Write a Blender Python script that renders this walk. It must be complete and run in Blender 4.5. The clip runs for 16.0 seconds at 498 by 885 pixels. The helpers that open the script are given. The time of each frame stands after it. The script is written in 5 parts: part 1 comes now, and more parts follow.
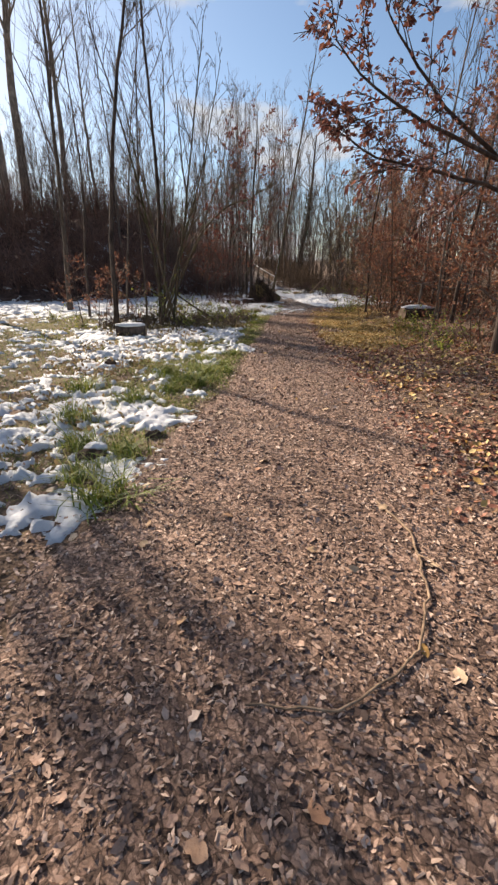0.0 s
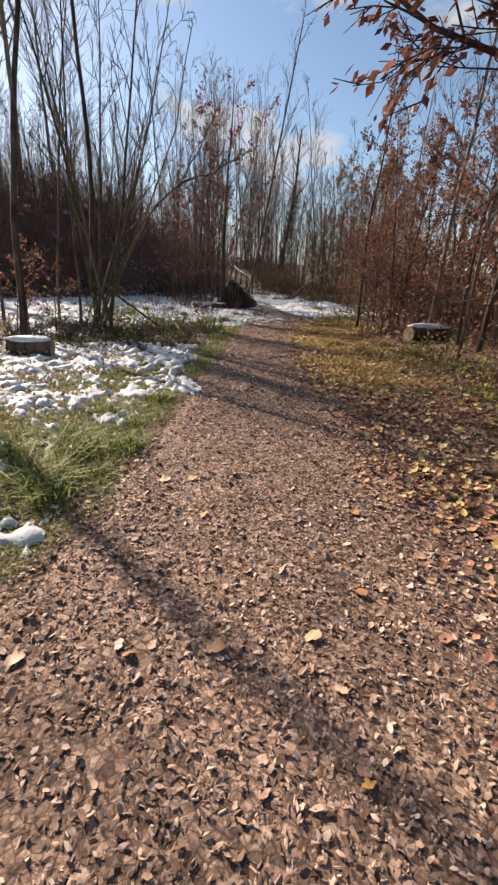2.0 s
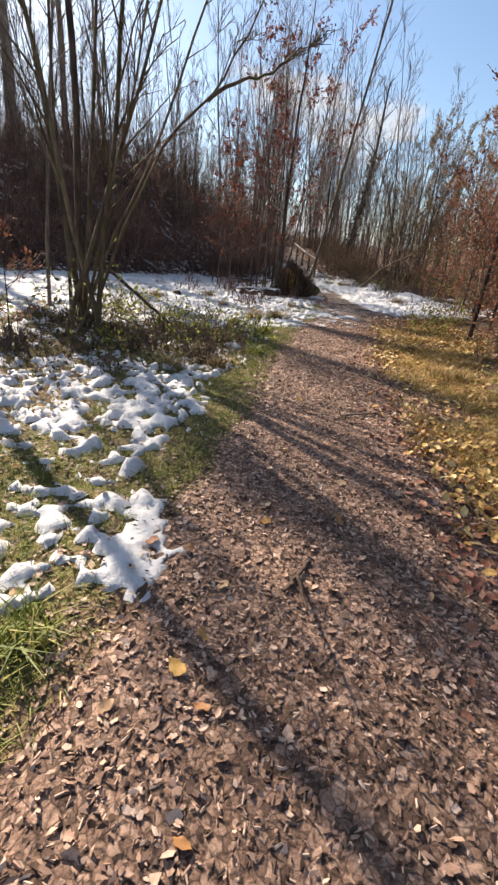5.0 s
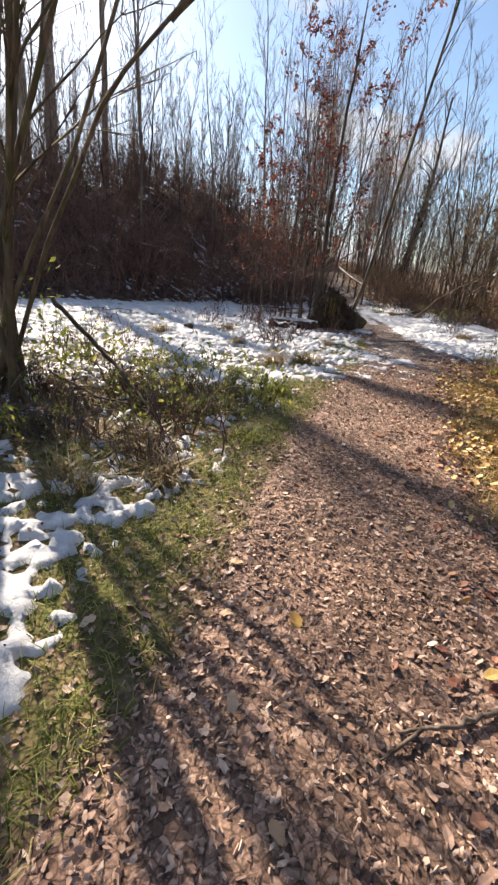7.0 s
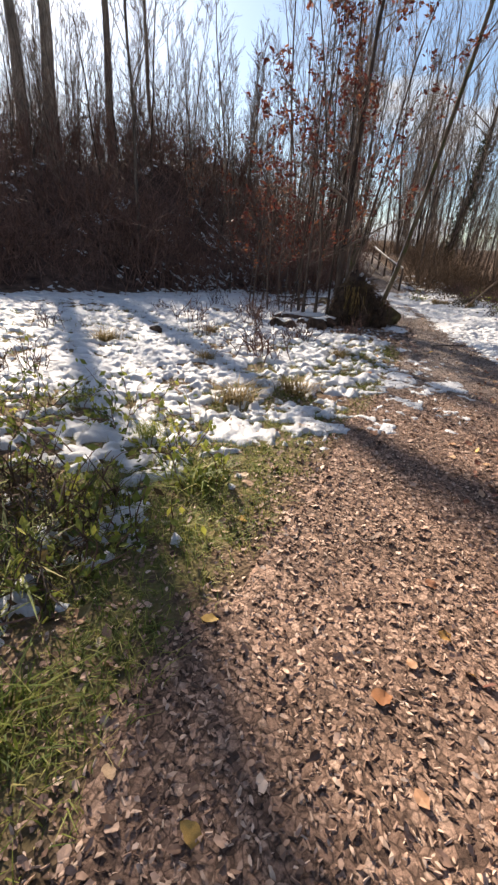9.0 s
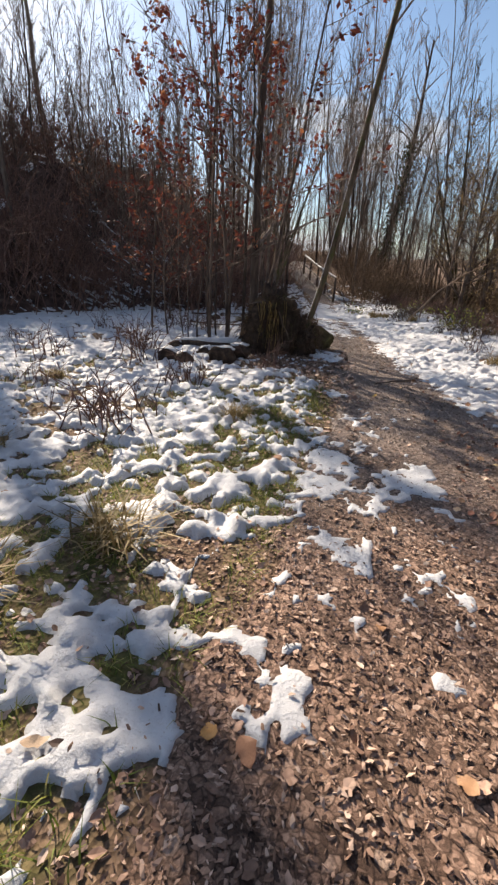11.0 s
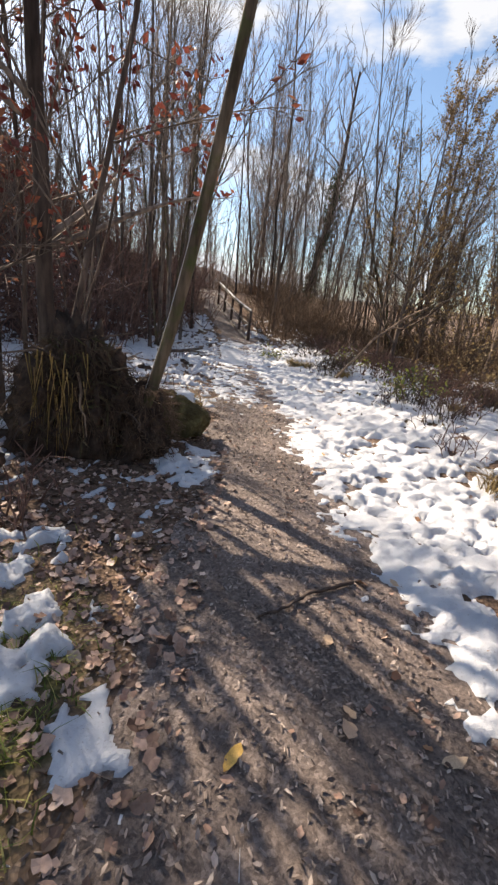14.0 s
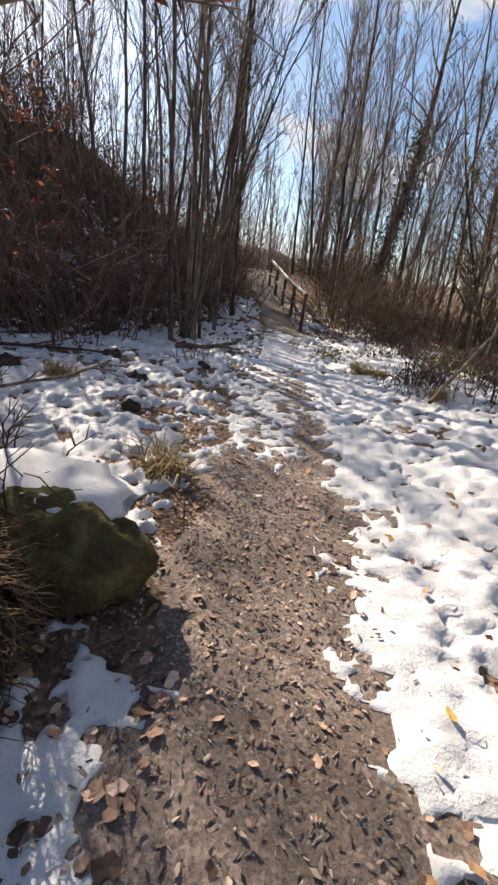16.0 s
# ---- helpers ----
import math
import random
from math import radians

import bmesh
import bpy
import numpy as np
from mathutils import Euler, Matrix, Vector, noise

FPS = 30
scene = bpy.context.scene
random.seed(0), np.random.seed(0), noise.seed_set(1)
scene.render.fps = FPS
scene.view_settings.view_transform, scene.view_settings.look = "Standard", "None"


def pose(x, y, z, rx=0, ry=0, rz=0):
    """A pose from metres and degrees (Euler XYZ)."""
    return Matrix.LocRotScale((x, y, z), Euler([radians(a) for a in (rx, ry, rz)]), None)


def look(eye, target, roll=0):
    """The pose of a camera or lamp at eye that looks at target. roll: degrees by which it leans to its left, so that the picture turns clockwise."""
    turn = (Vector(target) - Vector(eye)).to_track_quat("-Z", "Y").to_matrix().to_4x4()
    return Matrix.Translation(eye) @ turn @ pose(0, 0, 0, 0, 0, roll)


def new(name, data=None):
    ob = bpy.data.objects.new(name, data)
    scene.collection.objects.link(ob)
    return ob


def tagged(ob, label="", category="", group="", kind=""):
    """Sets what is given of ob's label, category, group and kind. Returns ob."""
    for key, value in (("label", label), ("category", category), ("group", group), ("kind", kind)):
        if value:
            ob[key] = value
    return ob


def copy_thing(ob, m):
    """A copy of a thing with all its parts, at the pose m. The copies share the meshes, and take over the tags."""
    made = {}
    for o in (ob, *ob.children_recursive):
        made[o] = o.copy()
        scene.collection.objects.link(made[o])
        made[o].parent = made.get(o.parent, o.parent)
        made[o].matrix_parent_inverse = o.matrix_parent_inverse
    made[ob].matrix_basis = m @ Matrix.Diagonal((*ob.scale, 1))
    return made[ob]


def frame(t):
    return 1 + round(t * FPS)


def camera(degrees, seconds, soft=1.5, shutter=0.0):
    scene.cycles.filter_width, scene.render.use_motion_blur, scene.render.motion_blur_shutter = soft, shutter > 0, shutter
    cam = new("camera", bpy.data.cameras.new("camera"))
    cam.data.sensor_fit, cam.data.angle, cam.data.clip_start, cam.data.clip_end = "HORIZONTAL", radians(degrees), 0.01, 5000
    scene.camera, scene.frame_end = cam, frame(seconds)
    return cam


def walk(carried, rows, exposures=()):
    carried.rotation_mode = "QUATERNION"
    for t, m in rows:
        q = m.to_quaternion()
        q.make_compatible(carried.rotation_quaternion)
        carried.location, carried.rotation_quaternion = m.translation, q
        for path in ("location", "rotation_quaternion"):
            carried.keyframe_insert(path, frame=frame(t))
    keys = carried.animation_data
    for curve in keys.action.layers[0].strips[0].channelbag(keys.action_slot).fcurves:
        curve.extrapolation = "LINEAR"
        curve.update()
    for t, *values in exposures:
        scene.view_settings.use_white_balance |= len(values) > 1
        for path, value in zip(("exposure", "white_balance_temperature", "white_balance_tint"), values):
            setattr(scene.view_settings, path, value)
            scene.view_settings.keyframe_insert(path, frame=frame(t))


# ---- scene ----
cam = camera(61.50, 16.0, soft=2.5, shutter=0.0)

# seconds, x, y, z, heading, tilt, roll
PATH = [
    (0.0, 0.000, -0.000, 1.519, 0.01, -22.06, 0.37),
    (0.5, 0.130, 0.847, 1.525, 1.51, -22.18, 0.73),
    (1.0, 0.268, 1.665, 1.495, -1.26, -23.02, 2.34),
    (1.5, 0.403, 2.526, 1.495, -3.66, -22.48, 2.97),
    (2.0, 0.493, 3.329, 1.493, -3.15, -21.76, 2.90),
    (2.5, 0.498, 4.032, 1.489, -1.91, -21.45, 3.17),
    (3.0, 0.518, 4.702, 1.493, 1.28, -21.76, 3.65),
    (3.2, 0.524, 4.944, 1.488, 2.25, -22.10, 3.64),
    (5.3, 0.590, 7.766, 1.471, 3.55, -24.74, 5.32),
    (5.5, 0.624, 8.059, 1.446, 3.79, -24.14, 5.20),
    (6.0, 0.723, 8.823, 1.463, 4.96, -22.92, 4.06),
    (6.5, 0.757, 9.576, 1.463, 10.45, -21.61, 4.30),
    (7.0, 0.790, 10.275, 1.486, 10.09, -22.13, 4.96),
    (7.5, 0.901, 10.981, 1.517, 12.57, -22.83, 3.74),
    (8.0, 0.976, 11.804, 1.562, 14.54, -22.60, 3.38),
    (8.2, 1.023, 12.118, 1.551, 15.08, -22.96, 3.97),
    (10.3, 1.233, 15.347, 1.514, 14.52, -25.40, 2.31),
    (10.5, 1.282, 15.640, 1.504, 12.90, -24.77, 2.22),
    (11.0, 1.376, 16.376, 1.503, 8.17, -22.69, 2.77),
    (11.5, 1.450, 17.169, 1.523, 4.16, -20.72, 3.41),
    (12.0, 1.514, 17.818, 1.520, 3.22, -20.63, 3.58),
    (12.5, 1.627, 18.605, 1.520, 1.22, -21.39, 4.80),
    (13.0, 1.837, 19.321, 1.506, 0.49, -21.04, 5.04),
    (13.5, 1.942, 20.038, 1.478, -1.07, -19.97, 6.66),
    (14.0, 2.110, 20.798, 1.499, -1.31, -18.24, 6.82),
    (14.5, 2.211, 21.539, 1.451, -0.61, -18.38, 6.37),
    (15.0, 2.298, 22.262, 1.473, 0.22, -19.43, 5.85),
    (15.5, 2.335, 22.998, 1.483, 4.07, -18.53, 4.79),
    (16.0, 2.264, 23.798, 1.469, 6.10, -21.17, 7.25),
]
walk(cam, [(t, pose(x, y, z, 90 + tilt, 0, yaw) @ pose(0, 0, 0, 0, 0, roll))
           for t, x, y, z, yaw, tilt, roll in PATH],
     [(0.0, 1.0), (1.5, 0.95), (3.0, 1.06), (5.5, 1.34), (7.0, 1.4), (8.0, 1.32), (11.0, 1.08), (12.5, 1.17), (13.5, 1.42), (15.2, 1.38), (16.0, 1.24)])

# ---------------------------------------------------------------- light
SUN_AZ, SUN_EL = 42.0, 32.0      # degrees left of +y, above the horizon
scene.view_settings.exposure = 0.35
world = bpy.data.worlds.new("sky")
scene.world = world
world.use_nodes = True
wt = world.node_tree
wn, wl = wt.nodes, wt.links
sky = wn.new("ShaderNodeTexSky")
sky.sky_type = "NISHITA"
sky.sun_disc = False
sky.sun_elevation = radians(SUN_EL)
sky.sun_rotation = radians(-SUN_AZ)
sky.air_density, sky.dust_density, sky.ozone_density = 1.05, 0.6, 2.2
w_co = wn.new("ShaderNodeTexCoord")
w_map = wn.new("ShaderNodeMapping")
w_map.inputs["Scale"].default_value = (1.0, 1.0, 2.6)
w_map.inputs["Location"].default_value = (0.55, 0.2, 0.1)
wl.new(w_co.outputs["Generated"], w_map.inputs["Vector"])
w_noise = wn.new("ShaderNodeTexNoise")
w_noise.inputs["Scale"].default_value = 2.6
w_noise.inputs["Detail"].default_value = 9
w_noise.inputs["Roughness"].default_value = 0.55
wl.new(w_map.outputs["Vector"], w_noise.inputs["Vector"])
w_ramp = wn.new("ShaderNodeValToRGB")
w_ramp.color_ramp.elements[0].position = 0.55
w_ramp.color_ramp.elements[1].position = 0.64
wl.new(w_noise.outputs["Fac"], w_ramp.inputs["Fac"])
w_mix = wn.new("ShaderNodeMix")
w_mix.data_type = "RGBA"
w_mix.inputs[7].default_value = (5.2, 5.2, 5.35, 1)
wl.new(w_ramp.outputs["Color"], w_mix.inputs[0])
wl.new(sky.outputs["Color"], w_mix.inputs[6])
wl.new(w_mix.outputs[2], wn["Background"].inputs["Color"])
wn["Background"].inputs["Strength"].default_value = 0.07

sun = new("sun", bpy.data.lights.new("sun", "SUN"))
sun.data.energy = 5.0
sun.data.angle = radians(0.6)
sun.data.color = (1.0, 0.85, 0.68)
_sx = -math.sin(radians(SUN_AZ)) * math.cos(radians(SUN_EL))
_sy = math.cos(radians(SUN_AZ)) * math.cos(radians(SUN_EL))
sun.matrix_world = look((_sx * 60, _sy * 60, math.sin(radians(SUN_EL)) * 60), (0, 0, 0))


# ---------------------------------------------------------------- materials
class Nodes:
    """A small builder for node materials."""

    def __init__(self, name, rough=0.8, spec=0.3):
        self.mat = bpy.data.materials.new(name)
        self.mat.use_nodes = True
        self.t = self.mat.node_tree
        self.bsdf = self.t.nodes["Principled BSDF"]
        self.bsdf.inputs["Roughness"].default_value = rough
        self.bsdf.inputs["Specular IOR Level"].default_value = spec
        self.co = self.t.nodes.new("ShaderNodeTexCoord").outputs["Object"]

    def warp(self, amount):
        """Bends the texture space, so that cells and grain lose their straight edges."""
        n = self.t.nodes.new("ShaderNodeTexNoise")
        n.inputs["Scale"].default_value = 14
        self.put(self.co, n.inputs["Vector"])
        m = self.t.nodes.new("ShaderNodeVectorMath")
        m.operation = "MULTIPLY_ADD"
        m.inputs[1].default_value = (amount, amount, amount)
        self.put(n.outputs["Color"], m.inputs[0])
        self.put(self.co, m.inputs[2])
        self.co = m.outputs["Vector"]

    def put(self, a, b):
        self.t.links.new(a, b)

    def noise(self, scale, detail=4, rough=0.55, stretch=None):
        n = self.t.nodes.new("ShaderNodeTexNoise")
        n.inputs["Scale"].default_value = scale
        n.inputs["Detail"].default_value = detail
        n.inputs["Roughness"].default_value = rough
        v = self.co
        if stretch:
            m = self.t.nodes.new("ShaderNodeMapping")
            m.inputs["Scale"].default_value = stretch
            self.put(v, m.inputs["Vector"])
            v = m.outputs["Vector"]
        self.put(v, n.inputs["Vector"])
        return n.outputs["Fac"]

    def voronoi(self, scale, feature="F1"):
        n = self.t.nodes.new("ShaderNodeTexVoronoi")
        n.feature = feature
        n.inputs["Scale"].default_value = scale
        self.put(self.co, n.inputs["Vector"])
        return n

    def ramp(self, fac, stops):
        n = self.t.nodes.new("ShaderNodeValToRGB")
        el = n.color_ramp.elements
        while len(el) < len(stops):
            el.new(0.5)
        for e, (p, c) in zip(el, stops):
            e.position, e.color = p, (*c, 1)
        self.put(fac, n.inputs["Fac"])
        return n.outputs["Color"]

    def mix(self, fac, a, b, mode="MIX"):
        n = self.t.nodes.new("ShaderNodeMix")
        n.data_type, n.blend_type = "RGBA", mode
        for value, socket in ((fac, n.inputs[0]), (a, n.inputs[6]), (b, n.inputs[7])):
            if isinstance(value, (int, float)):
                socket.default_value = value
            elif isinstance(value, tuple):
                socket.default_value = (*value, 1)
            else:
                self.put(value, socket)
        return n.outputs[2]

    def attr(self, name):
        n = self.t.nodes.new("ShaderNodeAttribute")
        n.attribute_name = name
        s = self.t.nodes.new("ShaderNodeSeparateColor")
        self.put(n.outputs["Color"], s.inputs["Color"])
        return s.outputs

    def island(self):
        return self.t.nodes.new("ShaderNodeNewGeometry").outputs["Random Per Island"]

    def object_random(self):
        return self.t.nodes.new("ShaderNodeObjectInfo").outputs["Random"]

    def color(self, c):
        self.put(c, self.bsdf.inputs["Base Color"])

    def bump(self, height, strength=0.5, distance=0.01):
        n = self.t.nodes.new("ShaderNodeBump")
        n.inputs["Strength"].default_value = strength
        n.inputs["Distance"].default_value = distance
        self.put(height, n.inputs["Height"])
        self.put(n.outputs["Normal"], self.bsdf.inputs["Normal"])

    def translucent(self, c, amount):
        tr = self.t.nodes.new("ShaderNodeBsdfTranslucent")
        self.put(c, tr.inputs["Color"])
        m = self.t.nodes.new("ShaderNodeMixShader")
        m.inputs[0].default_value = amount
        self.put(self.bsdf.outputs[0], m.inputs[1])
        self.put(tr.outputs[0], m.inputs[2])
        self.put(m.outputs[0], self.t.nodes["Material Output"].inputs["Surface"])


def soil_material():
    n = Nodes("soil", 0.95, 0.15)
    z = n.attr("zone")
    fine = n.voronoi(41)
    cells = n.ramp(fine.outputs["Color"], [(0.0, (0.07, 0.046, 0.034)), (0.35, (0.16, 0.105, 0.075)),
                                           (0.65, (0.27, 0.18, 0.128)), (1.0, (0.46, 0.33, 0.24))])
    dark = n.ramp(n.noise(5, 6), [(0.35, (0.05, 0.034, 0.023)), (0.7, (0.2, 0.132, 0.088))])
    cells = n.mix(0.85, cells, n.ramp(n.noise(55, 5, 0.7), [(0.32, (0.3, 0.28, 0.26)), (0.62, (1.1, 1.08, 1.05))]), "MULTIPLY")
    litter = n.mix(n.ramp(n.noise(3.1, 7, 0.65), [(0.40, (0, 0, 0)), (0.62, (1, 1, 1))]), dark, cells)
    green = n.ramp(n.noise(9, 6), [(0.3, (0.045, 0.05, 0.018)), (0.5, (0.12, 0.125, 0.035)), (0.68, (0.24, 0.19, 0.08))])
    c = n.mix(n.mix(z[0], (0, 0, 0), n.ramp(n.noise(6, 6, 0.6), [(0.36, (0.1, 0.1, 0.1)), (0.6, (0.95, 0.95, 0.95))])), litter, green)
    brush = n.ramp(n.noise(3, 7), [(0.3, (0.035, 0.022, 0.018)), (0.55, (0.1, 0.062, 0.05)), (0.8, (0.22, 0.145, 0.115))])
    n.color(n.mix(z[2], c, brush))
    n.bump(n.mix(0.5, fine.outputs["Distance"], n.noise(18, 6)), 0.8, 0.03)
    return n.mat


def path_material():
    """Trodden leaf crumbs: overlapping flat scraps of two sizes, with shade painted dark in the gaps."""
    n = Nodes("woodchip_path", 0.8, 0.3)
    z = n.attr("zone")
    n.warp(0.03)
    big, small, gap = n.voronoi(26), n.voronoi(64), n.voronoi(26, "DISTANCE_TO_EDGE")
    stops = [(0.0, (0.06, 0.037, 0.028)), (0.3, (0.17, 0.107, 0.078)), (0.6, (0.36, 0.232, 0.171)), (0.85, (0.58, 0.4, 0.304)), (1.0, (0.7, 0.54, 0.43))]
    c = n.mix(n.ramp(n.noise(11, 4), [(0.42, (0, 0, 0)), (0.56, (1, 1, 1))]), n.ramp(big.outputs["Color"], stops), n.ramp(small.outputs["Color"], stops))
    grey = n.ramp(small.outputs["Color"], [(0.0, (0.11, 0.085, 0.072)), (0.5, (0.235, 0.19, 0.165)), (1.0, (0.45, 0.375, 0.33))])
    grey = n.mix(n.ramp(n.noise(7, 5), [(0.4, (0, 0, 0)), (0.6, (0.8, 0.8, 0.8))]), grey, (0.2, 0.16, 0.14))
    # crevice shade between the scraps, multiplied into the colour
    c = n.mix(0.8, c, n.ramp(gap.outputs["Distance"], [(0.0, (0.22, 0.2, 0.19)), (0.1, (1, 1, 1))]), "MULTIPLY")
    c = n.mix(z[1], c, grey)
    c = n.mix(0.8, c, n.ramp(n.noise(70, 6, 0.75), [(0.36, (0.4, 0.38, 0.37)), (0.6, (1.2, 1.18, 1.16))]), "MULTIPLY")
    damp = n.ramp(n.noise(1.3, 4), [(0.38, (0.74, 0.72, 0.7)), (0.62, (1.08, 1.06, 1.05))])
    n.color(n.mix(1.0, c, damp, "MULTIPLY"))
    n.bump(n.mix(0.5, n.mix(0.5, gap.outputs["Distance"], small.outputs["Color"]), n.noise(75, 8, 0.75)), 0.9, 0.018)
    return n.mat


def snow_material():
    n = Nodes("snow", 0.6, 0.35)
    c = n.ramp(n.noise(3.5, 6), [(0.3, (0.48, 0.49, 0.52)), (0.62, (0.64, 0.64, 0.65))])
    specks = n.ramp(n.noise(95, 3), [(0.62, (1, 1, 1)), (0.74, (0.45, 0.37, 0.29))])
    n.color(n.mix(0.6, c, specks, "MULTIPLY"))
    n.bump(n.mix(0.45, n.noise(13, 6, 0.65), n.noise(60, 5, 0.7)), 0.6, 0.035)
    return n.mat


def bark_material(name, dark, light, moss=0.0):
    n = Nodes(name, 0.9, 0.2)
    c = n.ramp(n.noise(14, 6, 0.6, (1, 1, 0.16)), [(0.32, dark), (0.68, light)])
    blot = n.ramp(n.noise(2.2, 4), [(0.4, (0.68, 0.66, 0.64)), (0.62, (1.12, 1.1, 1.06))])
    c = n.mix(1.0, c, blot, "MULTIPLY")
    tone = n.ramp(n.object_random(), [(0.0, (0.75, 0.72, 0.7)), (1.0, (1.25, 1.22, 1.2))])
    c = n.mix(1.0, c, tone, "MULTIPLY")
    if moss:
        c = n.mix(n.ramp(n.noise(5, 5), [(0.55 - moss * 0.2, (0, 0, 0)), (0.68, (0.8, 0.8, 0.8))]), c, (0.075, 0.085, 0.025))
    n.color(c)
    n.bump(n.noise(30, 5, 0.6, (1, 1, 0.2)), 0.7, 0.012)
    return n.mat


def leaf_material(name, stops, amount=0.35, rough=0.6):
    n = Nodes(name, rough, 0.3)
    c = n.ramp(n.island(), stops)
    c = n.mix(0.7, c, n.ramp(n.noise(40, 3), [(0.3, (0.6, 0.58, 0.55)), (0.7, (1.15, 1.12, 1.1))]), "MULTIPLY")
    n.color(c)
    if amount:
        n.translucent(c, amount)
    return n.mat


def leaf_piece_material():
    n = Nodes("fallen_leaf", 0.6, 0.35)
    c = n.ramp(n.object_random(), [(0.0, (0.33, 0.17, 0.085)), (0.3, (0.5, 0.34, 0.2)), (0.55, (0.58, 0.43, 0.3)),
                                   (0.8, (0.3, 0.125, 0.06)), (1.0, (0.62, 0.4, 0.1))])
    c = n.mix(0.8, c, n.ramp(n.noise(35, 5), [(0.3, (0.55, 0.5, 0.46)), (0.65, (1.1, 1.08, 1.05))]), "MULTIPLY")
    n.color(c)
    return n.mat


def earth_material(name, a, b, c3):
    n = Nodes(name, 0.95, 0.15)
    c = n.ramp(n.noise(7, 7, 0.62), [(0.3, a), (0.52, b), (0.75, c3)])
    n.color(c)
    n.bump(n.noise(22, 6), 0.9, 0.03)
    return n.mat


M_SOIL, M_PATH, M_SNOW = soil_material(), path_material(), snow_material()
M_BARK = bark_material("grey_brown_bark", (0.07, 0.055, 0.046), (0.25, 0.205, 0.172))
M_BARK_DARK = bark_material("dark_bark", (0.04, 0.03, 0.026), (0.155, 0.118, 0.098))
M_BARK_PALE = bark_material("pale_bark", (0.15, 0.122, 0.1), (0.4, 0.345, 0.29))
M_BARK_HAZEL = bark_material("hazel_bark", (0.06, 0.046, 0.032), (0.2, 0.155, 0.11), 0.25)
M_BARK_MOSS = bark_material("mossy_bark", (0.05, 0.038, 0.026), (0.19, 0.15, 0.1), 0.6)
M_TWIG = bark_material("twig_bark", (0.1, 0.08, 0.068), (0.28, 0.225, 0.188))
M_BRUSH = bark_material("brush_stems", (0.075, 0.045, 0.038), (0.25, 0.155, 0.125))
M_DEAD = bark_material("dead_wood", (0.14, 0.098, 0.07), (0.4, 0.29, 0.2))
M_EARTH_ROOT = bark_material("fine_roots", (0.05, 0.034, 0.024), (0.2, 0.135, 0.09))
M_SCRUB = bark_material("scrub_stems", (0.065, 0.046, 0.032), (0.26, 0.185, 0.125))
M_RAIL = bark_material("weathered_timber", (0.15, 0.135, 0.12), (0.36, 0.33, 0.3))
M_BEECH = leaf_material("dry_beech_leaves", [(0.0, (0.12, 0.048, 0.036)), (0.4, (0.22, 0.09, 0.058)),
                                             (0.75, (0.34, 0.155, 0.09)), (1.0, (0.48, 0.28, 0.17))], 0.4)
M_OVERHANG = leaf_material("dark_dry_leaves", [(0.0, (0.1, 0.035, 0.03)), (0.5, (0.2, 0.075, 0.055)),
                                               (1.0, (0.36, 0.17, 0.12))], 0.35)
M_RED = leaf_material("red_brown_leaves", [(0.0, (0.1, 0.028, 0.025)), (0.55, (0.19, 0.055, 0.04)),
                                           (0.88, (0.3, 0.1, 0.055)), (1.0, (0.46, 0.2, 0.08))], 0.32)
M_GREENLEAF = leaf_material("green_leaves", [(0.0, (0.07, 0.1, 0.025)), (0.5, (0.22, 0.26, 0.055)), (1.0, (0.5, 0.5, 0.1))], 0.35)
M_IVY = leaf_material("ivy_leaves", [(0.0, (0.03, 0.045, 0.02)), (1.0, (0.1, 0.11, 0.05))], 0.2)
M_GRASS = leaf_material("grass_blades", [(0.0, (0.05, 0.08, 0.016)), (0.35, (0.14, 0.19, 0.03)), (0.7, (0.28, 0.3, 0.06)),
                                         (1.0, (0.48, 0.41, 0.16))], 0.35)
M_STRAW = leaf_material("straw_grass", [(0.0, (0.26, 0.19, 0.05)), (0.4, (0.5, 0.34, 0.11)), (1.0, (0.66, 0.47, 0.22))], 0.3)
M_DRYTUFT = leaf_material("dead_tuft_grass", [(0.0, (0.12, 0.09, 0.035)), (0.5, (0.28, 0.205, 0.09)), (1.0, (0.46, 0.35, 0.18))], 0.3)
M_YELLOW = leaf_material("yellow_fallen_leaves", [(0.0, (0.32, 0.17, 0.05)), (0.5, (0.54, 0.36, 0.12)), (1.0, (0.7, 0.54, 0.26))], 0.0, 0.6)
M_DRYLEAF = leaf_material("pale_dead_leaves", [(0.0, (0.13, 0.085, 0.045)), (0.5, (0.25, 0.175, 0.085)), (1.0, (0.4, 0.3, 0.15))], 0.35)
M_WEED = leaf_material("withered_plants", [(0.0, (0.035, 0.028, 0.018)), (0.5, (0.1, 0.075, 0.04)), (0.85, (0.17, 0.15, 0.05)), (1.0, (0.3, 0.22, 0.12))], 0.2)
M_LITTER = leaf_material("leaf_litter", [(0.0, (0.07, 0.041, 0.03)), (0.3, (0.21, 0.128, 0.092)), (0.6, (0.38, 0.243, 0.18)),
                                         (0.85, (0.52, 0.36, 0.275)), (1.0, (0.68, 0.53, 0.43))], 0.0, 0.6)
M_CHIP = leaf_material("wood_chips", [(0.0, (0.055, 0.035, 0.027)), (0.35, (0.22, 0.14, 0.103)), (0.7, (0.43, 0.29, 0.22)),
                                      (1.0, (0.64, 0.49, 0.39))], 0.0, 0.85)
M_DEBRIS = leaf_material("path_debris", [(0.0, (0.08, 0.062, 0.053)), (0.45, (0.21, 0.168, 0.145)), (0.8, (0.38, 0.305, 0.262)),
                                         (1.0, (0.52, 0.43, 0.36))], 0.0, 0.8)
